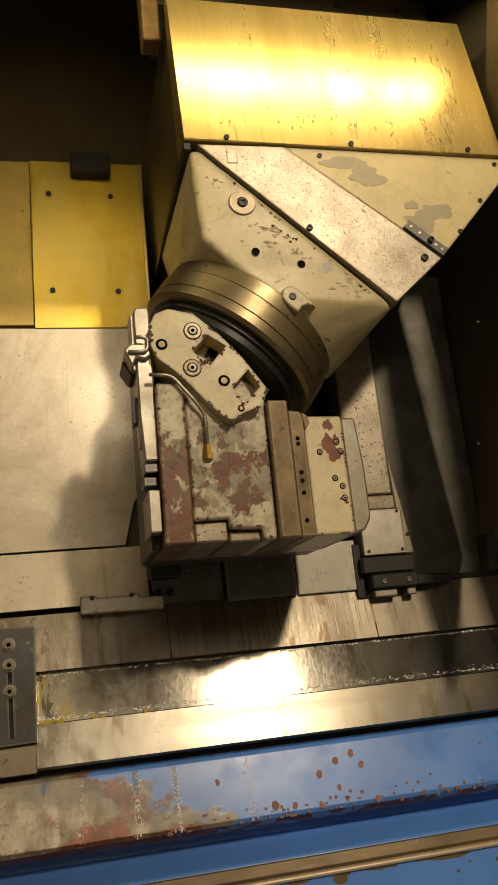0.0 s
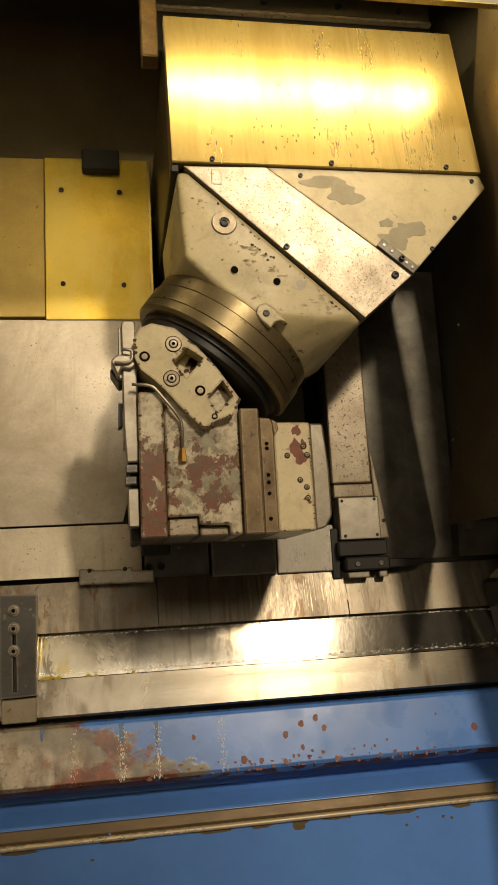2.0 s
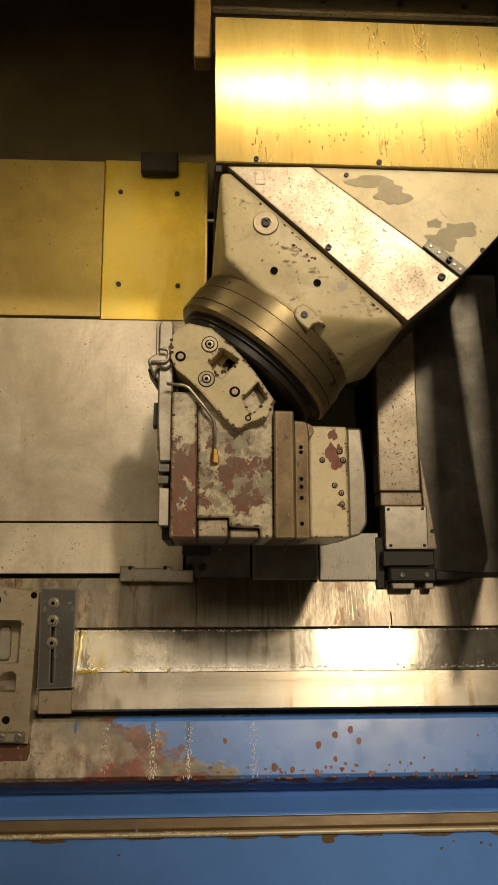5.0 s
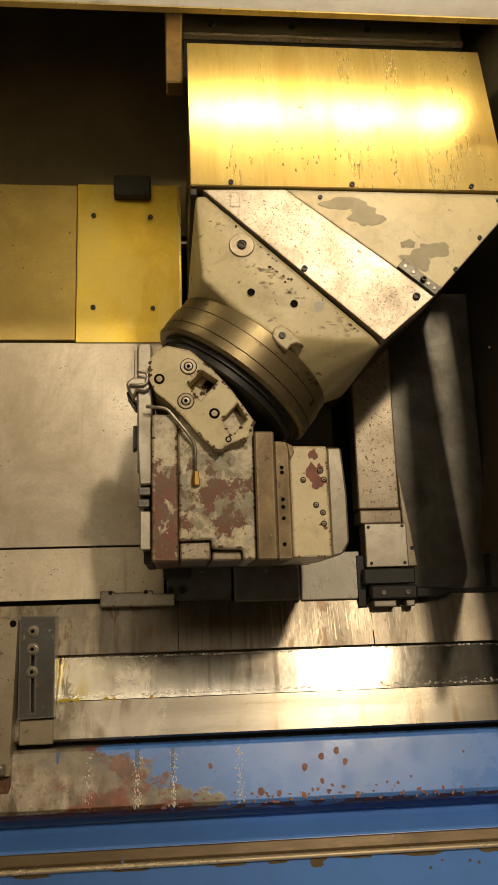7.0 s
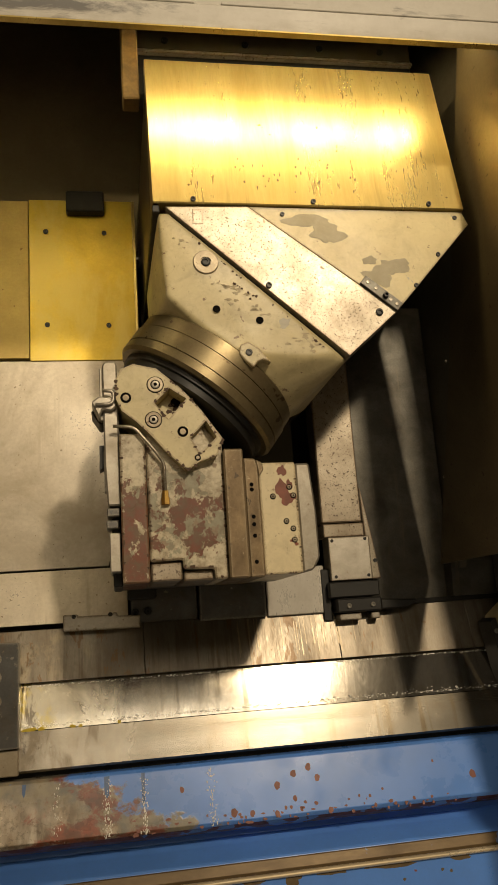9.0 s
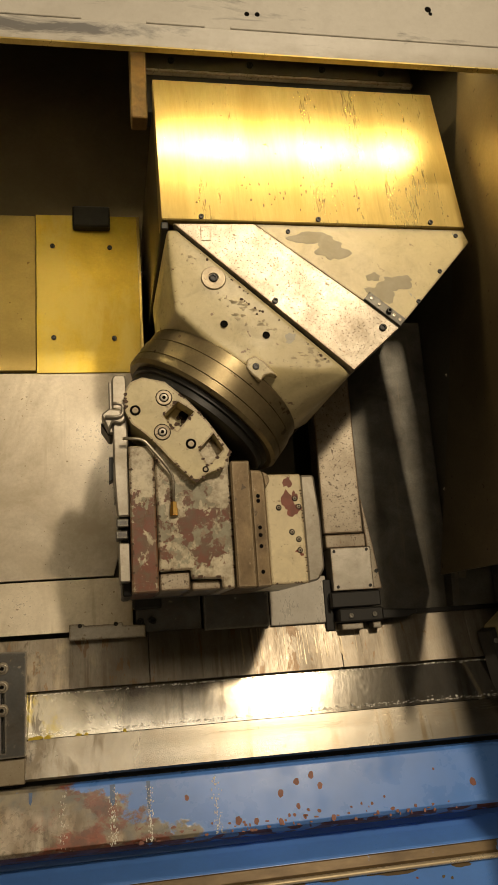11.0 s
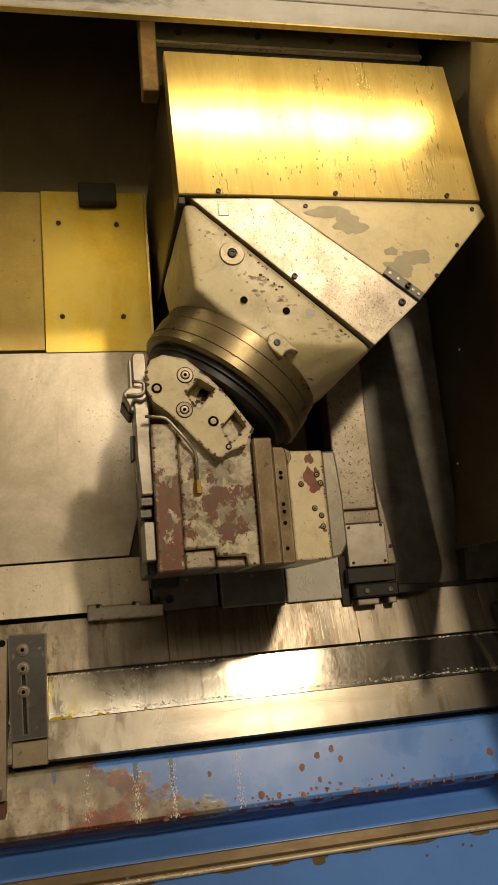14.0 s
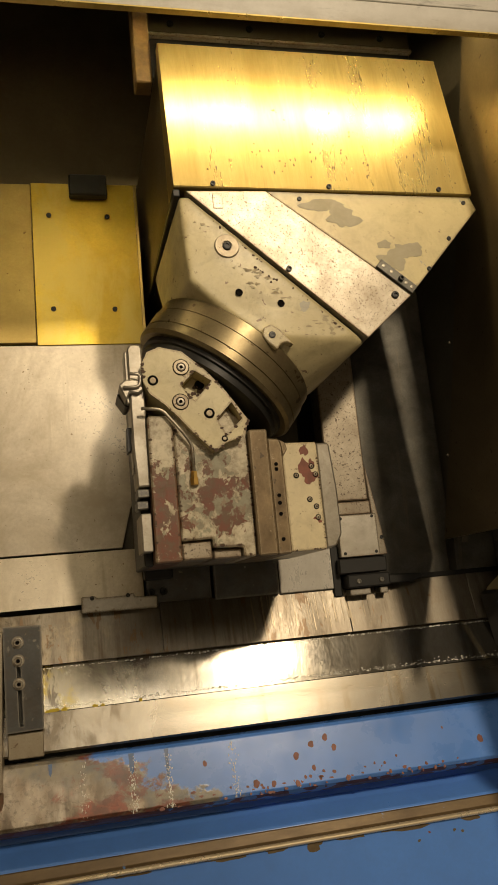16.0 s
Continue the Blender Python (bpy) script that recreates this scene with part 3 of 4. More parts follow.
solid("bed_core", bm_box(-1.45, 1.45, -1.0, 0.72, -0.40, -0.344, 0), VOID, "dark casting behind the covers", "machine bed", kind="structure")

# carriage cover: yellowed upper sheet, smeared lower sheet, bottom strip
cover = thing("carriage_cover", (-0.6, -0.39, 0), "sheet steel carriage cover, yellowed above, smeared below", "machine cover", kind="structure")
part("upper_sheet", bm_box(-1.45, -0.447, 0.279, 0.72, -0.02, 0.0, 0.001), BRASS_DULL, cover, "dull yellowed upper sheet")
plate = part("screwed_plate", bm_box(-0.445, -0.168, 0.270, 0.722, -0.02, 0.004, 0.001), BRASS_PANEL, cover, "yellowed plate with four screws")
part("plate_edge", bm_box(-0.176, -0.168, 0.272, 0.72, 0.0045, 0.010, 0.001), BRASSY, cover)
for x, v in ((-0.402, 0.629), (-0.25, 0.627), (-0.401, 0.367), (-0.245, 0.365)):
    part("screw", cap_screw(x, v, 0.004, 0.0065, 0.004), BLACK, cover)
part("lower_sheet", bm_prism([(-1.45, -0.257), (-0.264, -0.257), (-0.238, -0.16), (-0.20, -0.10), (-0.20, 0.20), (0.22, 0.20), (0.22, 0.268), (-1.45, 0.275)], -0.02, 0.0, 0.001), SHEET, cover, "smeared stainless sheet")
# the sheet goes on behind the spindle; its shade is put into the colour
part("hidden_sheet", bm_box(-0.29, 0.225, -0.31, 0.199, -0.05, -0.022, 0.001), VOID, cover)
part("bottom_strip", bm_rail([(-0.262, 0.0), (-0.262, 0.004), (-0.386, 0.045), (-0.386, 0.02), (-0.3, -0.03)], -1.45, -0.222), SHEET, cover, "sloping bottom strip")
lip = part("lip_plate", bm_prism([(-0.371, -0.407), (-0.195, -0.409), (-0.194, -0.380), (-0.246, -0.378), (-0.248, -0.370), (-0.258, -0.370), (-0.260, -0.374), (-0.336, -0.374), (-0.338, -0.369), (-0.370, -0.369)], 0.047, 0.074, 0.002), STEEL, cover, "worn steel lip plate")
for x in (-0.346, -0.263):
    part("screw", cap_screw(x, -0.374, 0.074, 0.005, 0.003), BLACK, cover)
part("stop_block", bm_box(-0.347, -0.248, 0.674, 0.735, 0.0045, 0.035, 0.004), BLACK, cover, "black stop block")

# column right of the spindle, with its screwed plate and black wiper
column = thing("guide_column", (0.32, -0.42, 0.0), "speckled steel guide column with a screwed plate and wiper", "machine column")
part("column_plate", bm_box(0.262, 0.366, -0.187, 0.36, 0.0, 0.068, 0.003), COLUMN, column)
part("lower_plate", bm_box(0.264, 0.368, -0.223, -0.190, 0.0, 0.070, 0.002), COLUMN, column)
part("screwed_plate", bm_box(0.271, 0.377, -0.331, -0.224, 0.02, 0.078, 0.002), STEEL, column, "bright screwed plate")
for x, v in ((0.281, -0.233), (0.366, -0.231), (0.284, -0.321), (0.367, -0.321)):
    part("screw", cap_screw(x, v, 0.078, 0.004, 0.002), BLACK, column)
part("side_plate", bm_prism([(0.378, -0.33), (0.405, -0.33), (0.392, -0.23), (0.372, -0.1), (0.368, -0.1)], 0.0, 0.06, 0.002), SPECKLED, column)
part("screw", cap_screw(0.393, -0.285, 0.060, 0.005, 0.003), BLACK, column)
wiper = part("wiper_holder", joined(bm_box(0.262, 0.389, -0.372, -0.334, 0.02, 0.085, 0.003), bm_box(0.275, 0.389, -0.408, -0.374, 0.02, 0.095, 0.004), bm_box(0.250, 0.272, -0.425, -0.30, 0.0, 0.06, 0.002)), BLACK, column, "black wiper holder")
for x in (0.305, 0.365):
    part("screw", cap_screw(x, -0.392, 0.095, 0.006, 0.004), GREYBLUE, wiper)
part("arm", bm_prism([(0.389, -0.405), (0.455, -0.405), (0.482, -0.394), (0.482, -0.386), (0.389, -0.380)], 0.04, 0.085, 0.003), BLACK, column, "black arm")
for x0, x1 in ((0.282, 0.338), (0.362, 0.384)):
    part("foot", bm_box(x0, x1, -0.426, -0.410, 0.03, 0.085, 0.002), STEEL, column, "bright steel foot")

# sloping plates right of the column and the right wall
solid("cover_plate_right", bm_prism([(0.369, -0.392), (0.584, -0.392), (0.602, -0.296), (0.602, 0.40), (0.369, 0.40)], -0.01, 0.03, 0.001), DARKPLATE, "grey oxidised sloping cover plate, darkened for the shade there", "machine cover", kind="structure")
wall = thing("wall_right_inner", (0.56, -0.41, 0.0), "dull brown sheet wall at the carriage's end", "machine cover", kind="structure")
# dark sheet placed where the wall lies in shade
part("inner_sheet", bm_rail([(-0.41, -0.3), (-0.41, 0.03), (-0.30, 0.085), (0.083, 0.24), (0.818, 0.51), (1.15, 0.64), (1.15, -0.3)], 0.606, 0.625), VOID, wall, "inner sheet, darkened for the shade on this wall")
# front part reaches out of view, added to shade the plate beside it
part("outer_sheet", bm_rail([(-0.307, 0.105), (0.083, 0.271), (0.818, 0.545), (1.15, 0.67), (1.15, 0.745), (-0.307, 0.745)], 0.545, 0.555), BROWNWALL, wall, "dull brown outer sheet")
part("foot_sheet", bm_rail([(-0.30, 0.03), (-0.30, 0.078), (-0.385, 0.070), (-0.385, 0.03)], 0.585, 1.4), DARKPLATE, wall, "grey foot sheet")
# black strip fills the gap under the foot, its shade put into colour
part("foot_gap_shade", bm_rail([(-0.3855, 0.02), (-0.3855, 0.055), (-0.397, 0.050), (-0.397, 0.02)], 0.48, 1.4), BLACK, wall)
for v, n in ((0.168, 0.262), (-0.10, 0.17)):
    part("screw", bm_turn([(0, 0.004), (0.003, 0.003), (0.003, 0)], (0.5548, v, n), (-1, 0, 0), 10), STEEL, wall)

# floor plates under the spindle
solid("drip_plate", bm_box(0.112, 0.258, -0.404, -0.29, 0.03, 0.058, 0.002), BRIGHT, "bright steel drip plate under the spindle", "machine cover")
solid("dark_plate", bm_box(-0.053, 0.108, -0.404, -0.30, 0.03, 0.062, 0.002), GREYBLUE, "dark grey steel plate under the spindle", "machine cover")
solid("under_plate", bm_box(-0.215, -0.056, -0.40, -0.30, 0.0, 0.035, 0.002), GREYBLUE, "grey plate in the shade under the spindle", "machine cover")
clamp = thing("black_clamp", (-0.19, -0.39, 0.03), "black clamp block below the spindle", "clamp")
part("block", bm_box(-0.222, -0.155, -0.345, -0.305, 0.036, 0.09, 0.004), BLACK, clamp)
for x in (-0.205, -0.175):
    part("screw", cap_screw(x, -0.372, 0.036, 0.009, 0.02), BLACK, clamp)

# ---- bed ----
bed = thing("bed_ways", (0.0, -0.70, 0.0), "oily steel way covers of the bed", "machine bed", kind="structure")
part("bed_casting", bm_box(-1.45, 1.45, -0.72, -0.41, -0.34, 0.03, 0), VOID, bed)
xs = (-1.45, -0.62, -0.188, 0.28, 0.62, 1.45)
for a, b in zip(xs, xs[1:]):
    part("way_cover", bm_rail([(-0.398, 0.02), (-0.398, 0.046), (-0.513, 0.078), (-0.513, 0.02)], a + 0.0006, b - 0.0006, 0.0008), WAY, bed, "stained upper way cover")
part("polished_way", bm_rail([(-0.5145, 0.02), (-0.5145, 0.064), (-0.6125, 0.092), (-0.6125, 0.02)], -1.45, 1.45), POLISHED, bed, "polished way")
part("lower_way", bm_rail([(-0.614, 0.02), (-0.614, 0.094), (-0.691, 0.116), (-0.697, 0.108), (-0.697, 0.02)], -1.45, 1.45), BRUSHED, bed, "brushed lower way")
# thin drips that also draw the vertical streaks of reflected light
for i in range(22):
    r = random.Random(500 + i)
    x, w = r.uniform(0.03, 0.34), r.uniform(0.0004, 0.0011)
    v0, v1 = -0.402 - r.uniform(0, 0.02), -0.47 - r.uniform(0, 0.035)
    run = part("drip_with_glint", bm_prism([(x - w, v0), (x + w, v0), (x + w + r.uniform(-0.002, 0.004), v1), (x - w, v1)], 0.0, 0.0008, 0), RUN, bed)
    for q in run.data.vertices:
        q.co.z += 0.0462 - (q.co.y - 0.70 + 0.398) * 0.278
# solid black strip: shade of the gap above the apron put into colour
part("shadow_gap", bm_rail([(-0.698, 0.01), (-0.698, 0.072), (-0.712, 0.076), (-0.712, 0.01)], -1.45, 1.45), BLACK, bed)

apron = thing("front_apron", (0.0, -1.3, 0.0), "chipped blue enamel front apron with a bare edge", "machine cover", kind="structure")
part("upper_face", bm_rail([(-0.712, 0.03), (-0.712, 0.106), (-0.718, 0.113), (-0.830, 0.145), (-0.839, 0.139), (-0.846, 0.11), (-0.842, 0.03)], -1.45, 1.45, 0.0015), WORN_BLUE, apron, "blue upper face with red chips")
part("groove", bm_rail([(-0.846, 0.0), (-0.846, 0.045), (-0.885, 0.055), (-0.885, 0.0)], -1.45, 1.45), BLUE, apron)
part("ledge", bm_rail([(-0.880, 0.0), (-0.882, 0.056), (-0.893, 0.078), (-0.912, 0.128), (-0.918, 0.133), (-0.918, 0.0)], -1.45, 1.45, 0.002), BLUE, apron)
part("bare_edge", bm_rail([(-0.9185, 0.0), (-0.9185, 0.1335), (-0.938, 0.140), (-0.945, 0.149), (-0.951, 0.147), (-0.956, 0.138), (-0.956, 0.0)], -1.45, 1.45, 0.0015), GOLD_EDGE, apron, "rubbed bare metal edge")
part("bright_edge", bm_rail([(-0.9485 + 0.0065 * math.cos(a * math.pi / 8), 0.1425 + 0.0085 * math.sin(a * math.pi / 8)) for a in range(9)], -1.45, 1.45), BRIGHT_EDGE, apron, "rubbed bare line with the lamp's highlight put into its colour")
part("primer_lip", bm_rail([(-0.8405, 0.09), (-0.8395, 0.1385), (-0.848, 0.128), (-0.860, 0.098), (-0.860, 0.08), (-0.841, 0.08)], -1.45, 1.45), PRIMER_EDGE, apron, "dark red primer lip")
for x, w, v1 in ((-0.281, 0.006, -0.755), (-0.203, 0.004, -0.772), (-0.455, 0.004, -0.738)):
    run = part("wet_run", bm_prism([(x - w, -0.719), (x + w, -0.719), (x + w * 0.7, v1), (x, v1 - 0.006), (x - w * 0.8, v1)], 0.0, 0.001, 0), WET, apron)
    for v in run.data.vertices:
        v.co.z += 0.1128 - (v.co.y - 1.3 + 0.718) * 0.2857
part("lower_face", bm_rail([(-0.9555, 0.0), (-0.9555, 0.138), (-1.5, 0.16), (-1.5, 0.0)], -1.45, 1.45), BLUE, apron, "blue lower face")

# door header
header_ob = thing("door_header", (0.0, 0.68, 0.709), "off-white enamelled door header with a dark rub mark and a fold", "door header", kind="structure")
part("face_sheet", bm_rail([(0.642, 0.753), (0.642, 0.762), (0.686, 0.765), (0.692, 0.760), (1.66, 0.760), (1.66, 0.753)], -1.5, 1.5), HEADER, header_ob)
# yellow material stands in for lamplight on the enamelled flange
part("under_flange", bm_rail([(0.6385, 0.749), (0.6415, 0.749), (0.6415, 0.7625), (0.6385, 0.7625)], -1.5, 1.5), BRASSY, header_ob, "lower flange, the work lamp's yellow light put into its colour")
for x0, x1 in ((-0.183, -0.075), (-0.026, 1.4), (-1.4, -0.30)):
    part("fold_bead", bm_box(x0, x1, 0.689, 0.694, 0.759, 0.7655, 0.001), HEADER, header_ob)
for x, v, r in ((0.008, 0.728, 0.005), (0.028, 0.729, 0.005), (0.378, 0.770, 0.007), (0.382, 0.760, 0.004), (-0.22, 0.745, 0.003)):
    part("hole", bm_turn([(0.0, r), (0.001, r * 0.9), (0.001, 0)], (x, v, 0.7602), (0, 0, 1), 10), HOLE, header_ob)
# out-of-view panel added to cast the shade edge on the apron
solid("unseen_shade_panel", joined(bm_box(0.69, 1.5, -0.95, 0.69, 0.770, 0.80, 0.004), bm_box(0.69, 0.73, -0.95, 0.69, 0.801, 0.825, 0.003)), WHITE, "unseen white enamelled panel, added to shade the apron's right end", "door", kind="structure")
lamp = thing("work_lamp", (0.2, 0.80, 0.60), "work lamp housing behind the header", "lamp")
part("housing", bm_box(-0.88, 0.54, 0.800, 0.84, 0.62, 0.692, 0.003), WHITE, lamp)

# ---- milling head ----
head = thing("milling_head", (0.1, -0.33, 0.3), "tilting milling head with yellowed cover and flaking cream spindle housing", "milling head")


def bm_hull(points, bevel=0.012, seg=3):
    bm = bmesh.new()
    for p in points:
        bm.verts.new(p)
    out = bmesh.ops.convex_hull(bm, input=bm.verts[:])
    bmesh.ops.delete(bm, geom=[g for g in out["geom_interior"] if isinstance(g, bmesh.types.BMVert)], context="VERTS")
    bmesh.ops.dissolve_limit(bm, angle_limit=radians(4), verts=bm.verts[:], edges=bm.edges[:])
    sharp = [e for e in bm.edges if len(e.link_faces) == 2 and e.calc_face_angle() > 0.18]
    bmesh.ops.bevel(bm, geom=sharp, offset=bevel, segments=seg, affect="EDGES", profile=0.5, clamp_overlap=True)
    crisp(bm, 0.5)
    return bm


def lean(bm):
    """The spindle housing's top falls away towards its motor end."""
    for v in bm.verts:
        v.co.z -= 0.09 * (v.co.x + 0.05)
    return bm


def lean_n(x, n):
    return n - 0.09 * (x + 0.05)


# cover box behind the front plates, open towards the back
# sides in a darker brown than the yellow front cover
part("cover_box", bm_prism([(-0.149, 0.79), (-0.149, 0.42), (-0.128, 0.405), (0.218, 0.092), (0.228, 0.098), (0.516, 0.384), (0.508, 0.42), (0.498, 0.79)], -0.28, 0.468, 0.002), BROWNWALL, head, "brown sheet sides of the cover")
bm = bmesh.new()
front = [bm.verts.new(p) for p in ((-0.151, 0.4205, 0.532), (0.511, 0.4175, 0.532), (0.511, 0.420, 0.5345), (0.499, 0.789, 0.484), (0.499, 0.796, 0.472), (-0.153, 0.796, 0.472), (-0.153, 0.789, 0.484), (-0.151, 0.423, 0.5345))]
back = [bm.verts.new((v.co.x, v.co.y, 0.45)) for v in front]
for q in ((0, 1, 2, 7), (7, 2, 3, 6), (6, 3, 4, 5)):
    bm.faces.new([front[i] for i in q])
for i in range(8):
    bm.faces.new((front[i], back[i], back[(i + 1) % 8], front[(i + 1) % 8]))
bmesh.ops.recalc_face_normals(bm, faces=bm.faces[:])
part("top_cover", bm, BRASSY, head, "yellowed brushed steel top cover")
for x in (-0.07, 0.18, 0.433):
    part("cover_screw", cap_screw(x, 0.4285, 0.5335, 0.0054, 0.005), BLACK, head)
part("corner_plate", bm_prism([(0.043, 0.4165), (0.508, 0.4135), (0.519, 0.385), (0.3385, 0.189)], 0.460, 0.530, 0.0008), CREAM_GREY, head, "cream corner plate with grey worn patches")
part("diagonal_plate", bm_prism([(-0.128, 0.413), (0.041, 0.4165), (0.337, 0.187), (0.227, 0.093)], 0.460, 0.532, 0.0012), SPECKLED, head, "speckled bare diagonal plate")
part("tag_plate", bm_box(-0.073, -0.052, 0.375, 0.408, 0.532, 0.5335, 0.0005), SPECKLED, head)
for x, v in ((0.113, 0.401), (0.442, 0.315), (0.49, 0.40), (0.385, 0.245)):
    part("cover_screw", cap_screw(x, v, 0.530, 0.0048, 0.003), BLACK, head)
for x, v, r in ((0.073, 0.243, 0.0062), (0.298, 0.185, 0.0078)):
    part("plate_bolt", cap_screw(x, v, 0.5322, r, 0.004), BLACK, head)
hinge = part("hinge_plate", bm_prism([(0.262, 0.247), (0.276, 0.263), (0.349, 0.202), (0.335, 0.186)], 0.531, 0.539, 0.001), DARKPLATE, head, "dark hinge plate")
for f in (0.12, 0.34, 0.60, 0.74, 0.90):
    part("hinge_screw", cap_screw(0.269 + 0.073 * f, 0.255 - 0.061 * f, 0.539, 0.0036 if f != 0.6 else 0.006, 0.0015 if f != 0.6 else 0.008), STEEL if f != 0.6 else BLACK, hinge)

# cream casting between the cover and the swivel ring
AX = Vector((-0.605, -0.796, 0)).normalized()
C0 = Vector((-0.016, 0.122, 0.348))
U = Vector((0.796, -0.605, 0)).normalized()
rim = [tuple(C0 + AX * 0.005 + (U * math.cos(k * math.pi / 16) + Vector((0, 0, 1)) * math.sin(k * math.pi / 16)) * 0.176) for k in range(32)]
casting = bm_hull(rim + [(-0.142, 0.402, 0.525), (-0.122, 0.404, 0.526), (0.200, 0.104, 0.526), (0.226, 0.090, 0.515), (-0.132, 0.225, 0.520), (0.05, 0.100, 0.526), (0.16, 0.092, 0.526),
                         (0.226, 0.088, 0.12), (-0.150, 0.40, 0.12)], 0.006, 2)
cast = part("casting", casting, CREAM, head, "cream painted casting with chipped patches")
for e in cast.data.edges:
    e.use_edge_sharp = False
cast_skin = cast.modifiers.new("cast_skin", "REMESH")
cast_skin.mode = "VOXEL"
cast_skin.voxel_size = 0.004
cast_skin.use_smooth_shade = True
soften = cast.modifiers.new("soft_cast_edges", "SMOOTH")
soften.factor = 0.5
soften.iterations = 12
part("boss", bm_turn([(0, 0.026), (0.003, 0.024), (0.003, 0.011), (0.0005, 0.010), (0.0005, 0)], (-0.051, 0.295, 0.526), (0, 0, 1), 28), RUSTY, head, "bare round boss")
part("boss_bolt", cap_screw(-0.051, 0.295, 0.5265, 0.009, 0.004), BLACK, head)
for x, v in ((-0.035, 0.195), (0.05, 0.171)):
    part("hole_plug", hole_disc(x, v, 0.5263, 0.0062), HOLE, head)
part("swivel_ring", bm_turn([(0, 0.0), (0, 0.184), (0.003, 0.187), (0.030, 0.187), (0.031, 0.185), (0.033, 0.185), (0.034, 0.190), (0.066, 0.190), (0.067, 0.1875), (0.069, 0.1875), (0.070, 0.190), (0.086, 0.190), (0.093, 0.184), (0.093, 0.160), (0.088, 0.158), (0.088, 0)], C0, AX, 96), RING, head, "brown turned swivel ring")
part("seal_disc", bm_turn([(0.085, 0.0), (0.085, 0.172), (0.103, 0.172), (0.105, 0.166), (0.118, 0.166), (0.121, 0.160), (0.121, 0)], C0, AX, 64), BLACK, head, "black inner disc")
part("ring_tab", bm_prism([(0.002, 0.10), (0.006, 0.117), (0.022, 0.124), (0.040, 0.112), (0.066, 0.080), (0.050, 0.086), (0.038, 0.082), (0.030, 0.070), (0.012, 0.086)], 0.515, 0.536, 0.002), CREAM, head)
part("tab_bolt", cap_screw(0.022, 0.101, 0.536, 0.007, 0.002), BLACK, head)
part("ring_plug", cap_screw(-0.067, 0.079, 0.535, 0.005, 0.002), COLLAR, head)

part("side_gasket", bm_box(-0.153, -0.138, 0.402, 0.4185, 0.0, 0.528, 0.002), BLACK, head, "black gasket along the cover's lower edge")
# clamp block with two pockets
bm = bm_holed([(-0.237, 0.060), (-0.226, 0.082), (-0.202, 0.092), (-0.158, 0.082), (-0.115, 0.045), (-0.074, -0.004), (-0.034, -0.064), (-0.048, -0.094), (-0.083, -0.106), (-0.107, -0.122), (-0.129, -0.101), (-0.150, -0.079), (-0.174, -0.050), (-0.199, -0.024), (-0.226, -0.002), (-0.237, 0.022)],
              [[(-0.164, 0.012), (-0.134, 0.042), (-0.102, 0.020), (-0.138, -0.020)], [(-0.098, -0.058), (-0.066, -0.025), (-0.047, -0.058), (-0.080, -0.091)]], 0.37, 0.502, (0.458, 0.462))
block = part("clamp_block", bm, CREAM, head, "cream clamp block with two pockets")
part("block_base", bm_prism([(-0.236, 0.03), (-0.225, 0.085), (-0.165, 0.078), (-0.04, -0.06), (-0.09, -0.11), (-0.16, -0.06), (-0.225, -0.01)], 0.28, 0.372, 0.003), CREAM, head)
for x, v in ((-0.161, 0.049), (-0.167, -0.021)):
    part("washer", bm_turn([(0, 0.0155), (0.0016, 0.0145), (0.0016, 0.0095), (0.0004, 0.0095)], (x, v, 0.5026), (0, 0, 1), 22), RUSTY, block)
    part("bolt_hole", hole_disc(x, v, 0.502, 0.0135), HOLE, block)
    part("bolt", cap_screw(x, v, 0.5026, 0.0075, 0.003), DULL, block)
    part("socket", bm_turn([(0, 0.0036), (0.001, 0.0034), (0.001, 0)], (x, v, 0.5052), (0, 0, 1), 6), HOLE, block)
for x, v, r in ((-0.218, 0.024, 0.0085), (-0.112, -0.046, 0.0085), (-0.086, -0.098, 0.005)):
    part("bolt_hole", hole_disc(x, v, 0.502, r), HOLE, block)
    part("bolt", cap_screw(x, v, 0.5025, r * 0.72, 0.0012), RUSTY, block)
part("floor_bore", hole_disc(-0.064, -0.060, 0.4622, 0.011), HOLE, block)
part("floor_bore", hole_disc(-0.120, 0.024, 0.4582, 0.008), HOLE, block)

# spindle housing
body = part("spindle_body", lean(bm_prism([(-0.183, -0.045), (-0.183, -0.290), (-0.122, -0.288), (-0.121, -0.306), (-0.062, -0.308), (-0.061, -0.328), (-0.036, -0.328), (-0.034, -0.06), (-0.09, -0.02)], 0.24, 0.474, 0.003)), PATCHY, head, "flaking cream and red primer housing")
part("notch_block", lean(bm_box(-0.182, -0.123, -0.326, -0.2905, 0.24, 0.462, 0.003)), COLUMN, body)
part("notch_block", lean(bm_box(-0.1205, -0.0625, -0.3275, -0.3085, 0.24, 0.458, 0.003)), COLUMN, body)
part("left_flange", lean(bm_prism([(-0.233, -0.045), (-0.235, -0.328), (-0.1845, -0.328), (-0.1845, -0.045)], 0.24, 0.478, 0.003)), REDDISH, head, "red primed flange")
part("collar", lean(bm_box(-0.0345, 0.0045, -0.329, -0.079, 0.23, 0.490, 0.003)), COLLAR, head, "brown oxidised collar")
col2 = part("collar", lean(bm_prism([(0.0055, -0.096), (0.030, -0.098), (0.0355, -0.112), (0.0355, -0.329), (0.0055, -0.329)], 0.23, 0.482, 0.003)), COLLAR, head, "brown oxidised collar with small holes")
for v in (-0.15, -0.16, -0.213, -0.228, -0.25, -0.30):
    part("small_hole", hole_disc(0.019, v, lean_n(0.019, 0.4822), 0.0032), HOLE, col2)
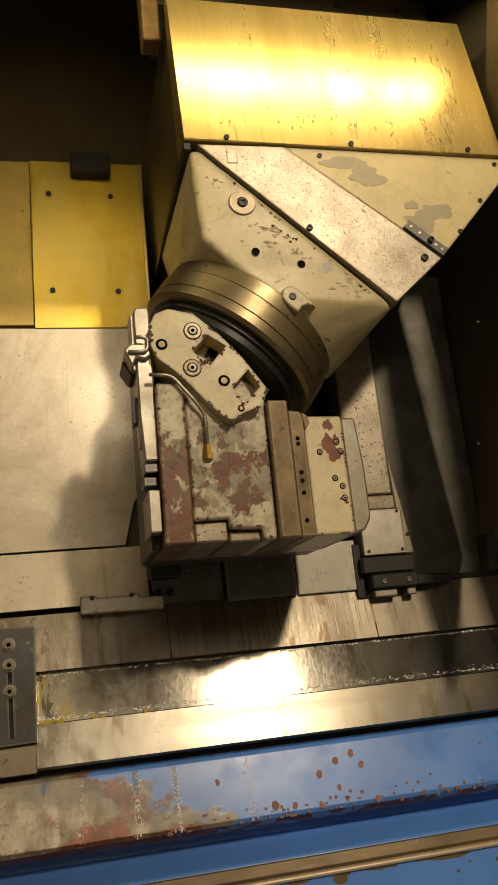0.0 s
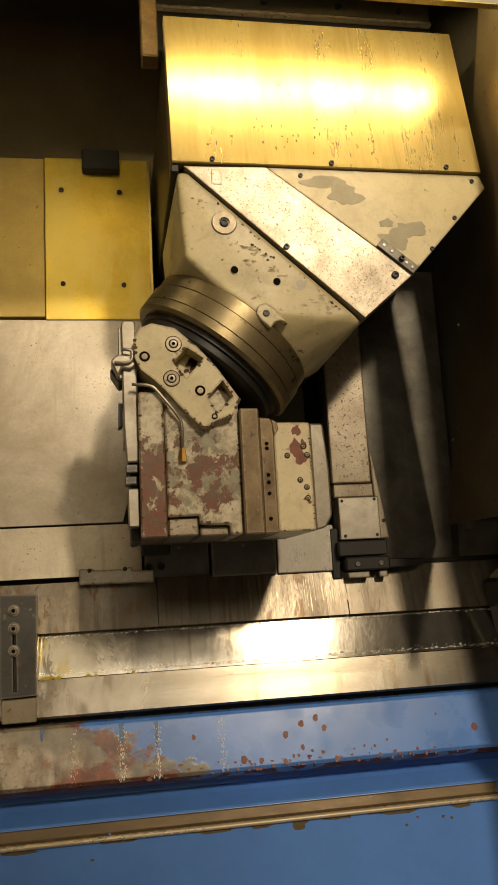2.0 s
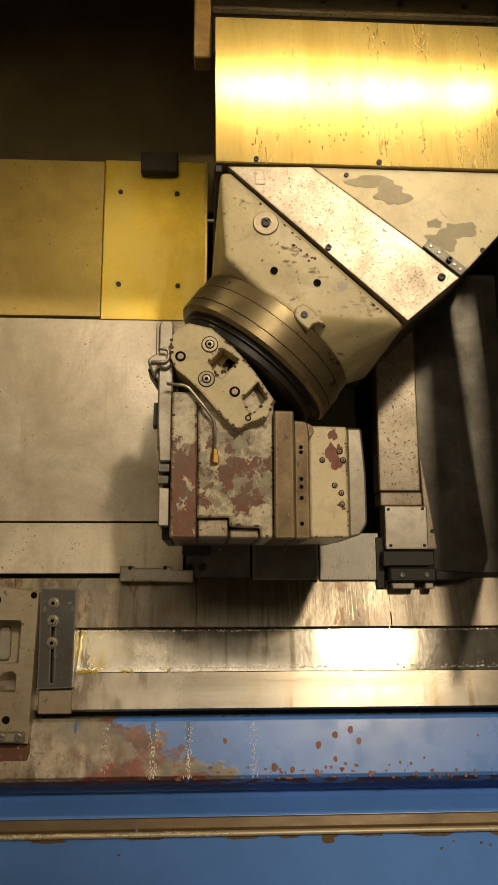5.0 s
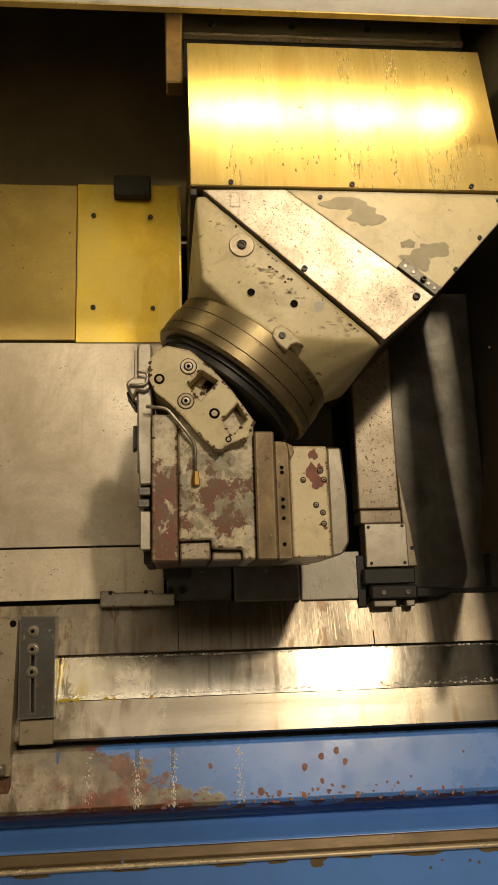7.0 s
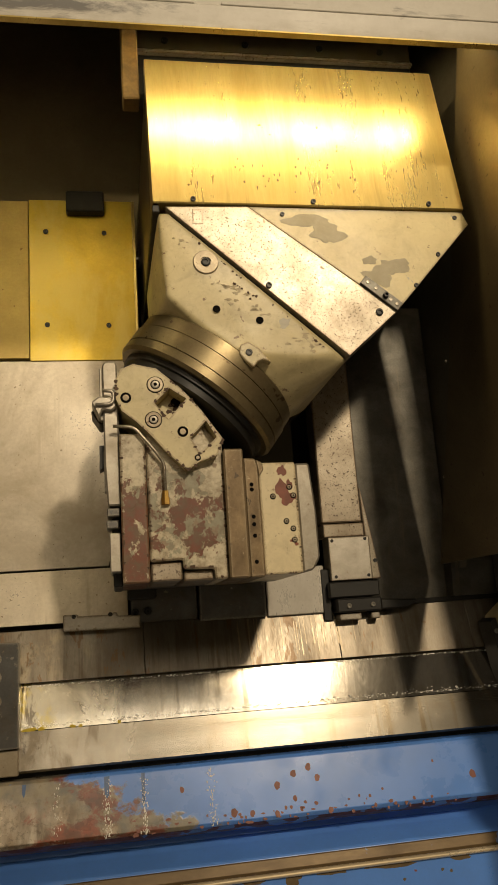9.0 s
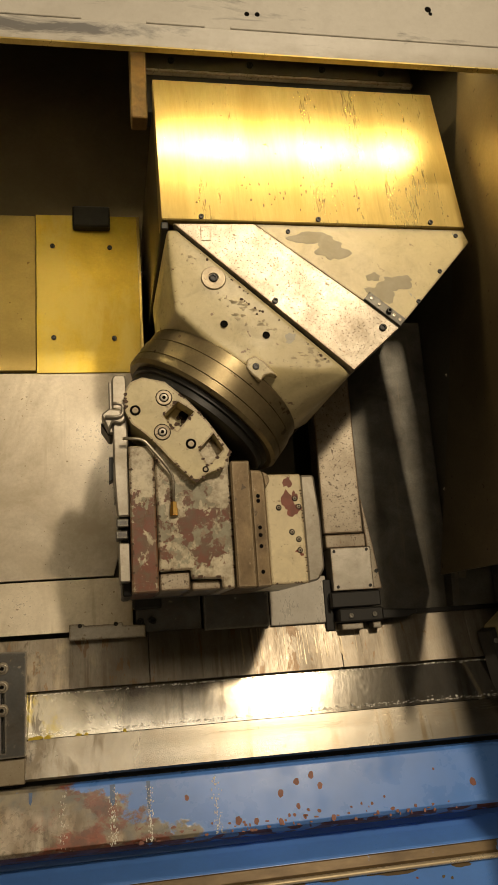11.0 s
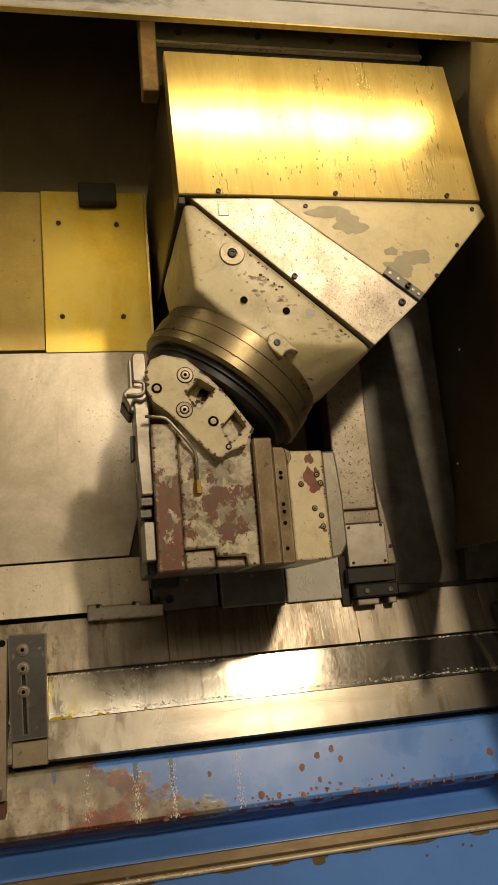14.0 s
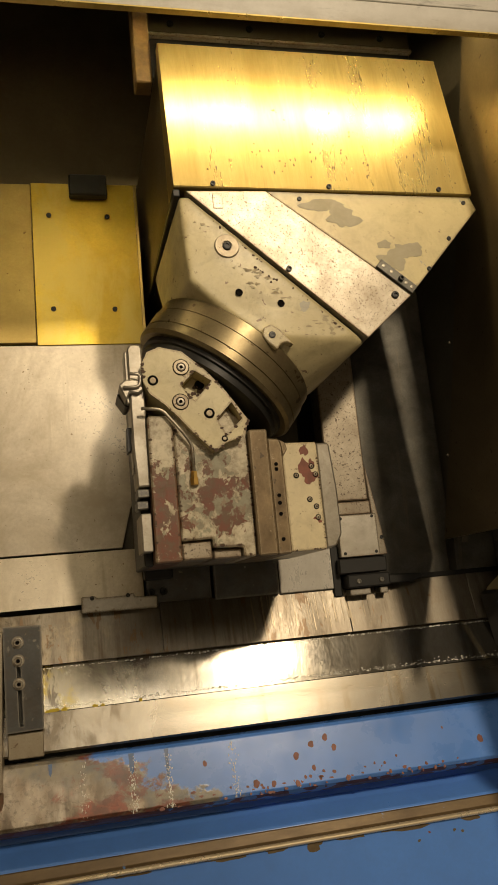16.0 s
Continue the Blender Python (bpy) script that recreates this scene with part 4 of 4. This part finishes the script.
part("tab", lean(bm_prism([(0.03, -0.10), (0.042, -0.106), (0.046, -0.12), (0.036, -0.135)], 0.44, 0.484, 0.002)), COLLAR, col2)
white = part("motor_housing", lean(bm_box(0.0365, 0.1145, -0.326, -0.104, 0.23, 0.470, 0.004, 2)), WHITE_RED, head, "cream motor housing with red chips")
for x, v in ((0.063, -0.173), (0.105, -0.172), (0.098, -0.155), (0.087, -0.223), (0.100, -0.238), (0.101, -0.260)):
    part("screw_recess", hole_disc(x, v, lean_n(x, 0.4702), 0.0048), HOLE, white)
    part("cap_screw", cap_screw(x, v, lean_n(x, 0.4706), 0.0038, 0.002), RUSTY, white)
    part("socket", bm_turn([(0, 0.0019), (0.0008, 0.0018), (0.0008, 0)], (x, v, lean_n(x, 0.4722)), (0, 0, 1), 6), HOLE, white)
part("end_cap", lean(bm_prism([(0.1155, -0.105), (0.146, -0.105), (0.153, -0.200), (0.153, -0.296), (0.138, -0.320), (0.1155, -0.325)], 0.23, 0.462, 0.004)), DULL, head, "grey steel end cap")
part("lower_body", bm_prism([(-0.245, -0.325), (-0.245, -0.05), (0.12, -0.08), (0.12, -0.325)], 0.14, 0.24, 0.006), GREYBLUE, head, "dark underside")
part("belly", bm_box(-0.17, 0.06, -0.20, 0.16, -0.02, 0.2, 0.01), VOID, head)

# tool arm on the spindle nose, with its oil pipe
nose = part("tool_arm", joined(bm_prism([(-0.262, 0.098), (-0.256, 0.106), (-0.236, 0.106), (-0.233, 0.098), (-0.233, -0.180), (-0.258, -0.180), (-0.262, -0.10), (-0.262, -0.02)], 0.40, 0.478, 0.003), bm_box(-0.268, -0.252, -0.012, 0.095, 0.42, 0.47, 0.002)), DULL, head, "bright steel tool arm")
part("hook", joined(bm_prism([(-0.284, 0.02), (-0.270, 0.032), (-0.238, 0.030), (-0.236, 0.010), (-0.246, 0.002), (-0.262, 0.006), (-0.270, -0.012)], 0.44, 0.490, 0.003), bm_tube([(-0.276, 0.014, 0.494), (-0.243, 0.014, 0.494), (-0.240, 0.040, 0.494), (-0.262, 0.042, 0.494)], 0.0035)), DULL, nose, "bright bent hook")
part("black_jaw", bm_prism([(-0.286, 0.012), (-0.270, -0.014), (-0.262, -0.014), (-0.262, 0.02)], 0.38, 0.452, 0.002), BLACK, nose)
part("spring_clip", bm_prism([(-0.271, -0.058), (-0.258, -0.058), (-0.256, -0.078), (-0.262, -0.102), (-0.272, -0.108)], 0.425, 0.456, 0.001), BLACK, nose, "black spring clip")
part("clip_strip", bm_box(-0.2635, -0.2605, -0.150, -0.070, 0.430, 0.458, 0.0008), DULL, nose, "thin bright strip")
part("latch", joined(bm_box(-0.260, -0.236, -0.200, -0.184, 0.42, 0.476, 0.002), bm_box(-0.262, -0.238, -0.222, -0.206, 0.42, 0.468, 0.002)), GREYBLUE, nose)
part("nose_plate", lean(bm_box(-0.257, -0.2365, -0.305, -0.232, 0.36, 0.466, 0.002)), DULL, head, "bright nose plate")
part("nose_body", bm_box(-0.252, -0.234, -0.33, 0.06, 0.22, 0.44, 0.003), BLACK, head)
part("oil_pipe", bm_tube([(-0.244, -0.031, 0.500), (-0.205, -0.034, 0.502), (-0.166, -0.082, 0.500), (-0.150, -0.105, 0.494), (-0.150, -0.160, 0.492)], 0.0032), STEEL, head, "thin bright oil pipe")
part("pipe_fitting", joined(bm_turn([(0, 0), (0, 0.0065), (0.012, 0.0065), (0.012, 0)], (-0.150, -0.158, 0.490), (0, -1, 0), 6), bm_turn([(0.012, 0), (0.012, 0.0085), (0.026, 0.0085), (0.026, 0)], (-0.150, -0.158, 0.488), (0, -1, 0), 6)), BRASS, head, "brass pipe fitting")

# bracket beside the cover and the dark rail above it
solid("cable_bracket", bm_box(-0.200, -0.163, 0.724, 1.3, 0.39, 0.44, 0.003), BRACKET, "hanging yellowed steel bracket", "bracket")
rail = thing("top_rail", (0.15, 0.81, 0.3), "dark cross rail above the head cover", "rail")
part("rail_face", bm_box(-0.16, 0.54, 0.84, 1.3, 0.24, 0.30, 0.002), BLACK, rail)
part("rail_strip", bm_box(-0.16, 0.54, 0.944, 0.953, 0.301, 0.318, 0.002), COLUMN, rail, "worn steel strip")
part("rail_plate", bm_box(-0.16, 0.54, 0.962, 1.02, 0.301, 0.306, 0.001), VOID, rail, "dark rail plate")
for x in (-0.09, 0.11, 0.30, 0.46):
    part("bolt", cap_screw(x, 0.985, 0.3065, 0.009, 0.004), BLACK, rail)

# ---- things on the bed ----
adj = thing("slotted_bar", (-0.503, -0.645, 0.1), "dark slotted adjusting bar held by three cap screws", "clamp bar")
part("bar", bm_holed([(-0.543, -0.420), (-0.462, -0.423), (-0.464, -0.642), (-0.542, -0.644)], [[(-0.516, -0.50), (-0.508, -0.50), (-0.506, -0.632), (-0.514, -0.632)]], 0.10, 0.130, (0.105,)), GREYBLUE, adj)
for v in (-0.455, -0.494, -0.543):
    part("washer", bm_turn([(0, 0), (0, 0.0135), (0.003, 0.013), (0.003, 0)], (-0.512, v, 0.130), (0, 0, 1), 20), STEEL, adj)
    part("bolt", cap_screw(-0.512, v, 0.133, 0.0088, 0.009), STEEL, adj)
    part("socket", bm_turn([(0, 0.0045), (0.001, 0.0043), (0.001, 0)], (-0.512, v, 0.1418), (0, 0, 1), 6), HOLE, adj)
part("foot_block", joined(bm_box(-0.541, -0.466, -0.700, -0.646, 0.06, 0.118, 0.002), bm_box(-0.541, -0.466, -0.646, -0.43, 0.06, 0.099, 0.001)), RUSTY, adj, "stained foot block")
FX = -0.124
fr = thing("tool_plate", (FX - 0.5, -0.76, 0.1), "worn steel plate with a window and drilled holes", "machine plate")
part("plate", bm_holed([(FX - 0.72, -0.40), (FX - 0.583, -0.405), (FX - 0.419, -0.431), (FX - 0.429, -0.756), (FX - 0.72, -0.745)],
     [[(FX - 0.546, -0.490), (FX - 0.458, -0.492), (FX - 0.454, -0.498), (FX - 0.457, -0.585), (FX - 0.488, -0.588), (FX - 0.496, -0.598), (FX - 0.492, -0.606), (FX - 0.470, -0.602), (FX - 0.460, -0.610), (FX - 0.461, -0.648), (FX - 0.563, -0.646)]], 0.075, 0.152, (0.098,)), RUSTY, fr)
part("bright_insert", bm_prism([(FX - 0.515, -0.52), (FX - 0.510, -0.508), (FX - 0.492, -0.508), (FX - 0.487, -0.52), (FX - 0.487, -0.572), (FX - 0.492, -0.582), (FX - 0.512, -0.582), (FX - 0.517, -0.572)], 0.0985, 0.104, 0.001), STEEL, fr, "bright insert in the window")
for x, v, r in ((-0.514, -0.447, 0.010), (-0.564, -0.461, 0.006), (-0.534, -0.477, 0.007), (-0.429, -0.437, 0.006), (-0.544, -0.672, 0.007), (-0.478, -0.706, 0.007), (-0.54, -0.705, 0.005), (-0.545, -0.445, 0.004)):
    part("drilled_hole", hole_disc(FX + x, v, 0.152, r), HOLE, fr)
for cx in (-0.465, -0.565):
    part("clip", bm_box(FX + cx - 0.03, FX + cx + 0.03, -0.752, -0.728, 0.150, 0.166, 0.003), STEEL, fr, "bright clip")
    for dx in (-0.018, 0.018):
        part("clip_screw", cap_screw(FX + cx + dx, -0.74, 0.166, 0.008, 0.004), GREYBLUE, fr)
part("red_foot", bm_box(FX - 0.72, FX - 0.428, -0.812, -0.758, 0.11, 0.135, 0.004), REDDISH, fr, "red primed foot")
part("pin", bm_turn([(0, 0), (0, 0.005), (0.03, 0.005), (0.03, 0)], (FX - 0.513, -0.80, 0.135), (0, -1, 0.1), 12), STEEL, fr)

TX = 0.062


def shifted(bm):
    bmesh.ops.translate(bm, verts=bm.verts[:], vec=(TX, 0, 0))
    return bm


tail = thing("tailstock_corner", (0.75, -0.64, 0.08), "cream tailstock casting with a black edge and a nozzle", "tailstock")
part("casting", shifted(bm_prism([(0.590, -0.440), (0.645, -0.397), (1.0, -0.39), (1.0, -0.74), (0.665, -0.72), (0.613, -0.58)], 0.08, 0.20, 0.005, 2)), CREAM, tail)
part("edge_strip", shifted(bm_prism([(0.572, -0.452), (0.589, -0.443), (0.612, -0.582), (0.664, -0.722), (0.640, -0.722), (0.594, -0.575)], 0.08, 0.15, 0.002)), BLACK, tail, "black edge strip")
for x, v in ((0.586, -0.475), (0.592, -0.515), (0.606, -0.585), (0.632, -0.66)):
    part("strip_screw", cap_screw(x + TX, v, 0.15, 0.006, 0.003), GREYBLUE, tail)
part("nozzle", shifted(joined(bm_turn([(0, 0), (0, 0.036), (0.03, 0.036), (0.034, 0.03), (0.05, 0.03), (0.055, 0.024), (0.055, 0.016), (0.02, 0.014), (0.02, 0)], (0.655, -0.325, 0.20), (-0.75, -0.1, 0.65), 28), bm_box(0.63, 0.75, -0.39, -0.26, 0.08, 0.21, 0.01))), GREYBLUE, tail, "dark steel nozzle block")
for x, v, r in ((0.655, -0.43, 0.010), (0.675, -0.46, 0.009), (0.69, -0.55, 0.012)):
    part("bore", hole_disc(x + TX, v, 0.200, r), HOLE, tail)
# flat patch whose dark brown stands for a pocket; nothing is cut
part("pocket_patch", shifted(bm_prism([(0.628, -0.50), (0.66, -0.475), (0.70, -0.51), (0.70, -0.545), (0.64, -0.57)], 0.199, 0.2008, 0)), COLLAR, tail)

# coolant beads and fine swarf along the polished way
rng = random.Random(4)
beads = bmesh.new()
for i in range(1500):
    x = rng.uniform(-0.47, 1.0)
    low = rng.random() < 0.6
    v = (-0.606 + rng.gauss(0, 0.0035)) if low else (-0.520 - abs(rng.gauss(0, 0.003)))
    r = rng.uniform(0.0007, 0.0014) * (1.8 if rng.random() < 0.12 else 1)
    n = 0.0902 if low else 0.0660
    ico = bmesh.ops.create_icosphere(beads, subdivisions=1, radius=r, matrix=Matrix.Translation((x, v, n)) @ Matrix.Diagonal((rng.uniform(1, 2), 1, 0.7, 1)))
for x0, w, k in ((-0.28, 0.009, 110), (-0.202, 0.007, 110), (-0.055, 0.011, 70), (-0.385, 0.012, 40)):
    for i in range(k):
        v = rng.uniform(-0.835, -0.725)
        r = rng.uniform(0.0006, 0.0016)
        bmesh.ops.create_icosphere(beads, subdivisions=1, radius=r, matrix=Matrix.Translation((x0 + rng.gauss(0, w * 0.45), v, 0.113 - (v + 0.718) * 0.2857)) @ Matrix.Diagonal((1, rng.uniform(1, 3), 0.6, 1)))
solid("coolant_beads", beads, BEAD, "coolant beads and swarf along the polished way, their glint put into a white colour", "coolant", kind="stuff")

# paint chips and worn patches
def blotch(cx, cv, n, rx, rv, seed, mat, parent, name="paint_chip", k=18, rag=0.28, leaning=False, slope=0.0):
    r = random.Random(seed)
    a0, a1, b0, b1 = (r.uniform(0, 6.28) for _ in range(4))
    pts = []
    for i in range(k):
        t = 2 * math.pi * i / k
        q = 1 + rag * (0.5 * math.sin(2 * t + a0) + 0.4 * math.sin(3 * t + a1) + 0.35 * math.sin(5 * t + b0) + 0.3 * math.sin(7 * t + b1)) + r.uniform(-0.08, 0.08)
        pts.append((cx + rx * q * math.cos(t), cv + rv * q * math.sin(t)))
    n += (seed % 20) * 0.00004
    bm = bm_prism(pts, n - 0.001, n + 0.0004, 0)
    for q in bm.verts:
        q.co.z += slope * (q.co.y - cv)
    part(name, lean(bm) if leaning else bm, mat, parent)


RED = surface("red_primer", (0.25, 0.072, 0.04), (0.15, 0.05, 0.03), 0.0, (0.4, 0.6), 30, 130)
GREY = surface("grey_filler", (0.37, 0.325, 0.215), (0.31, 0.27, 0.175), 0.0, (0.4, 0.6), 30, 130)


def blue_n(v):
    return 0.113 - (v + 0.718) * 0.2857


for i, (x, v, r) in enumerate(((0.166, -0.741, 0.008), (0.130, -0.751, 0.008), (0.184, -0.764, 0.0075), (0.091, -0.771, 0.0085), (0.128, -0.80, 0.006), (0.117, -0.816, 0.004),
                               (0.105, -0.816, 0.004), (0.14, -0.822, 0.0045), (0.205, -0.83, 0.007), (0.085, -0.826, 0.007), (-0.12, -0.76, 0.006), (0.03, -0.82, 0.007), (-0.01, -0.815, 0.009), (0.55, -0.79, 0.009), (0.4, -0.825, 0.004), (0.46, -0.755, 0.003), (0.33, -0.80, 0.003))):
    blotch(x, v, blue_n(v), r * 0.8, r * 0.95, 20 + i, RED, apron, rag=0.14, slope=-0.2857)
for i, (x, v, rx, rv) in enumerate(((0.085, -0.122, 0.009, 0.011), (0.083, -0.160, 0.013, 0.020), (0.094, -0.178, 0.016, 0.012), (0.099, -0.150, 0.006, 0.010), (0.097, -0.262, 0.006, 0.003), (0.104, -0.268, 0.004, 0.004))):
    blotch(x, v, 0.470, rx, rv, 60 + i, RED, white, leaning=True)
for i, (x, v, rx, rv) in enumerate(((0.165, 0.387, 0.045, 0.016), (0.205, 0.362, 0.034, 0.024), (0.335, 0.285, 0.035, 0.018), (0.305, 0.262, 0.030, 0.018), (0.362, 0.292, 0.014, 0.012), (0.29, 0.30, 0.014, 0.01))):
    blotch(x, v, 0.530, rx, rv, 80 + i, GREY, head, "worn_patch", 26)
OLIVE = surface("bared_olive_metal", (0.21, 0.155, 0.085), (0.12, 0.085, 0.045), 0.4, (0.4, 0.6), 30, 130)
FLAKE = surface("bared_olive_filler", (0.39, 0.325, 0.185), (0.30, 0.24, 0.13), 0.0, (0.4, 0.6), 40, 150)
for k, (cx, cv, spread, count) in enumerate(((0.0, 0.228, 0.020, 14), (-0.015, 0.248, 0.012, 7), (0.13, 0.128, 0.018, 12), (0.155, 0.112, 0.012, 6), (-0.10, 0.345, 0.012, 7), (0.03, 0.19, 0.03, 6), (0.08, 0.20, 0.03, 6))):
    r = random.Random(1400 + k)
    for j in range(count):
        x, v = cx + r.gauss(0, spread), cv + r.gauss(0, spread * 0.45)
        if -0.115 < x and x + v * 1.1 < 0.300:
            blotch(x, v, 0.5259, r.uniform(0.0015, 0.007), r.uniform(0.001, 0.0035), 20 * (70 + 20 * k + j), FLAKE, head, "worn_patch", 14, 0.4)
for i, (x, rx, rv) in enumerate(((0.11, 0.022, 0.016), (-0.09, 0.05, 0.006), (0.33, 0.06, 0.007), (0.5, 0.03, 0.008), (-0.3, 0.04, 0.005), (-0.5, 0.05, 0.007), (0.2, 0.03, 0.006), (0.02, 0.03, 0.006))):
    blotch(x, -0.957, 0.1385, rx, rv, 140 + i, OLIVE, apron)
for i in range(64):
    r = random.Random(200 + i)
    x, v = r.uniform(-0.2, 0.55) - 0.1 * r.random(), -0.838 + abs(r.gauss(0, 0.014))
    blotch(x, v, blue_n(v), r.uniform(0.001, 0.0055), r.uniform(0.001, 0.004), 200 + i, RED, apron, k=10, slope=-0.2857)
for i, (x, v) in enumerate(((0.45, -0.98), (0.47, -0.985), (-0.35, -0.99), (0.2, -1.01), (0.36, -0.99))):
    blotch(x, v, 0.1395, 0.004, 0.003, 240 + i, OLIVE, apron, k=10)
for i in range(34):
    r = random.Random(300 + i)
    x, v = 0.16 + r.gauss(0, 0.09), 0.50 + r.gauss(0, 0.03)
    if -0.13 < x < 0.48 and 0.44 < v < 0.62:
        blotch(x, v, 0.5345 - (v - 0.424) * 0.1354, r.uniform(0.001, 0.0022), r.uniform(0.001, 0.005), 300 + i, OLIVE, head, "oil_spot", k=8)


def added_housing(name, eye, aim, sx, sy):
    """An added, unseen sheet housing over a key or fill light, hung on two rods from the ceiling."""
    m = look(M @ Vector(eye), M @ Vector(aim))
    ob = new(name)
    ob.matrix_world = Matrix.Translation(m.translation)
    tagged(ob, "white sheet steel housing, added unseen over a hall light, hung on two rods", "lamp", "workshop lamps")
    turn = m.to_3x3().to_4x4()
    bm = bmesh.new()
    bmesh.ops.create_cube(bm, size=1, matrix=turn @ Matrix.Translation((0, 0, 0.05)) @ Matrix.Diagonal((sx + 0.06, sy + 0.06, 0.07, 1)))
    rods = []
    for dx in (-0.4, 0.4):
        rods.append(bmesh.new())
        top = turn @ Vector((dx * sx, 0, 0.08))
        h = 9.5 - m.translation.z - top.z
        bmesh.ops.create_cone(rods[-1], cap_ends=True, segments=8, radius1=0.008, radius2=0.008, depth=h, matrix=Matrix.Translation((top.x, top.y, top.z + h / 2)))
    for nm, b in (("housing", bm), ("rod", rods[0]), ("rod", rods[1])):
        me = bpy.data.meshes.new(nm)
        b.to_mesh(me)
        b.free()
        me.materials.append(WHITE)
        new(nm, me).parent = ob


for nm, eye, aim, sx, sy, watts, colour in KEY_AND_FILLS:
    added_housing("added_lamp_housing", eye, aim, sx, sy)
for i, (x, v, rx) in enumerate(((-0.445, -0.611, 0.016), (-0.42, -0.612, 0.008), (-0.352, -0.6115, 0.006), (-0.335, -0.612, 0.004), (-0.25, -0.611, 0.004))):
    blotch(x, v, 0.0925 if v > -0.6125 else 0.094, rx, 0.0045, 420 + i, YELLOW_OIL, bed, "oil_drop", k=12)

# paint rubbed off along the edges of the cream parts
BROWN = surface("bared_brown_metal", (0.085, 0.042, 0.018), (0.04, 0.022, 0.012), 0.0, (0.6, 0.8), 60, 180, bumpy=0.2)


def edge_chips(line, n, count, seed, parent, inset=1.0, size=(0.0015, 0.0045), leaning=False):
    """Small chips scattered just inside an open line; inside lies on its right hand."""
    r = random.Random(seed)
    legs = [(Vector(a), Vector(b)) for a, b in zip(line, line[1:])]
    lengths = [(b - a).length for a, b in legs]
    for i in range(count):
        a, b = r.choices(legs, lengths)[0]
        d = (b - a).normalized()
        s = r.uniform(*size)
        p = a + (b - a) * r.uniform(0.03, 0.97) + Vector((d.y, -d.x)) * s * inset * r.uniform(0.9, 1.5)
        blotch(p.x, p.y, n, s * r.uniform(0.8, 1.5), s * r.uniform(0.7, 1.2), seed + i, BROWN, parent, k=10, leaning=leaning)


edge_chips([(-0.237, 0.060), (-0.226, 0.082), (-0.202, 0.092), (-0.158, 0.082), (-0.115, 0.045), (-0.074, -0.004), (-0.034, -0.064)], 0.502, 9, 600, block, 0.35, (0.001, 0.0035))
edge_chips([(-0.034, -0.064), (-0.048, -0.094), (-0.107, -0.122), (-0.150, -0.079), (-0.199, -0.024), (-0.226, -0.002), (-0.237, 0.022), (-0.237, 0.060)], 0.502, 24, 640, block, 0.3, (0.001, 0.0042))
edge_chips([(-0.164, 0.012), (-0.134, 0.042), (-0.102, 0.020), (-0.138, -0.020), (-0.164, 0.012)], 0.502, 10, 700, block, -0.5, (0.001, 0.004))
edge_chips([(-0.098, -0.058), (-0.066, -0.025), (-0.047, -0.058), (-0.080, -0.091), (-0.098, -0.058)], 0.502, 7, 760, block, -0.5, (0.001, 0.003))
edge_chips([(-0.138, 0.02), (-0.118, 0.0), (-0.138, 0.02)], 0.4585, 7, 720, block, 1.0, (0.003, 0.007))
edge_chips([(-0.10, 0.375), (0.185, 0.108)], 0.5262, 20, 740, head, 1.0, (0.0008, 0.0024))
edge_chips([(0.0, 0.255), (0.05, 0.22), (0.02, 0.21)], 0.5262, 10, 800, head, 1.0, (0.001, 0.003))
edge_chips([(-0.036, -0.07), (-0.036, -0.325), (-0.06, -0.325)], 0.4742, 18, 820, body, 0.4, (0.001, 0.0035), True)
edge_chips([(-0.06, -0.305), (-0.12, -0.303), (-0.121, -0.287), (-0.181, -0.287), (-0.181, -0.06)], 0.4742, 20, 860, body, 0.4, (0.001, 0.003), True)
edge_chips([(-0.186, -0.06), (-0.186, -0.325), (-0.232, -0.325), (-0.232, -0.06)], 0.4782, 26, 900, head, 0.4, (0.001, 0.0028), True)
edge_chips([(0.113, -0.11), (0.113, -0.324), (0.04, -0.324)], 0.4702, 16, 950, white, 0.4, (0.001, 0.0022), True)
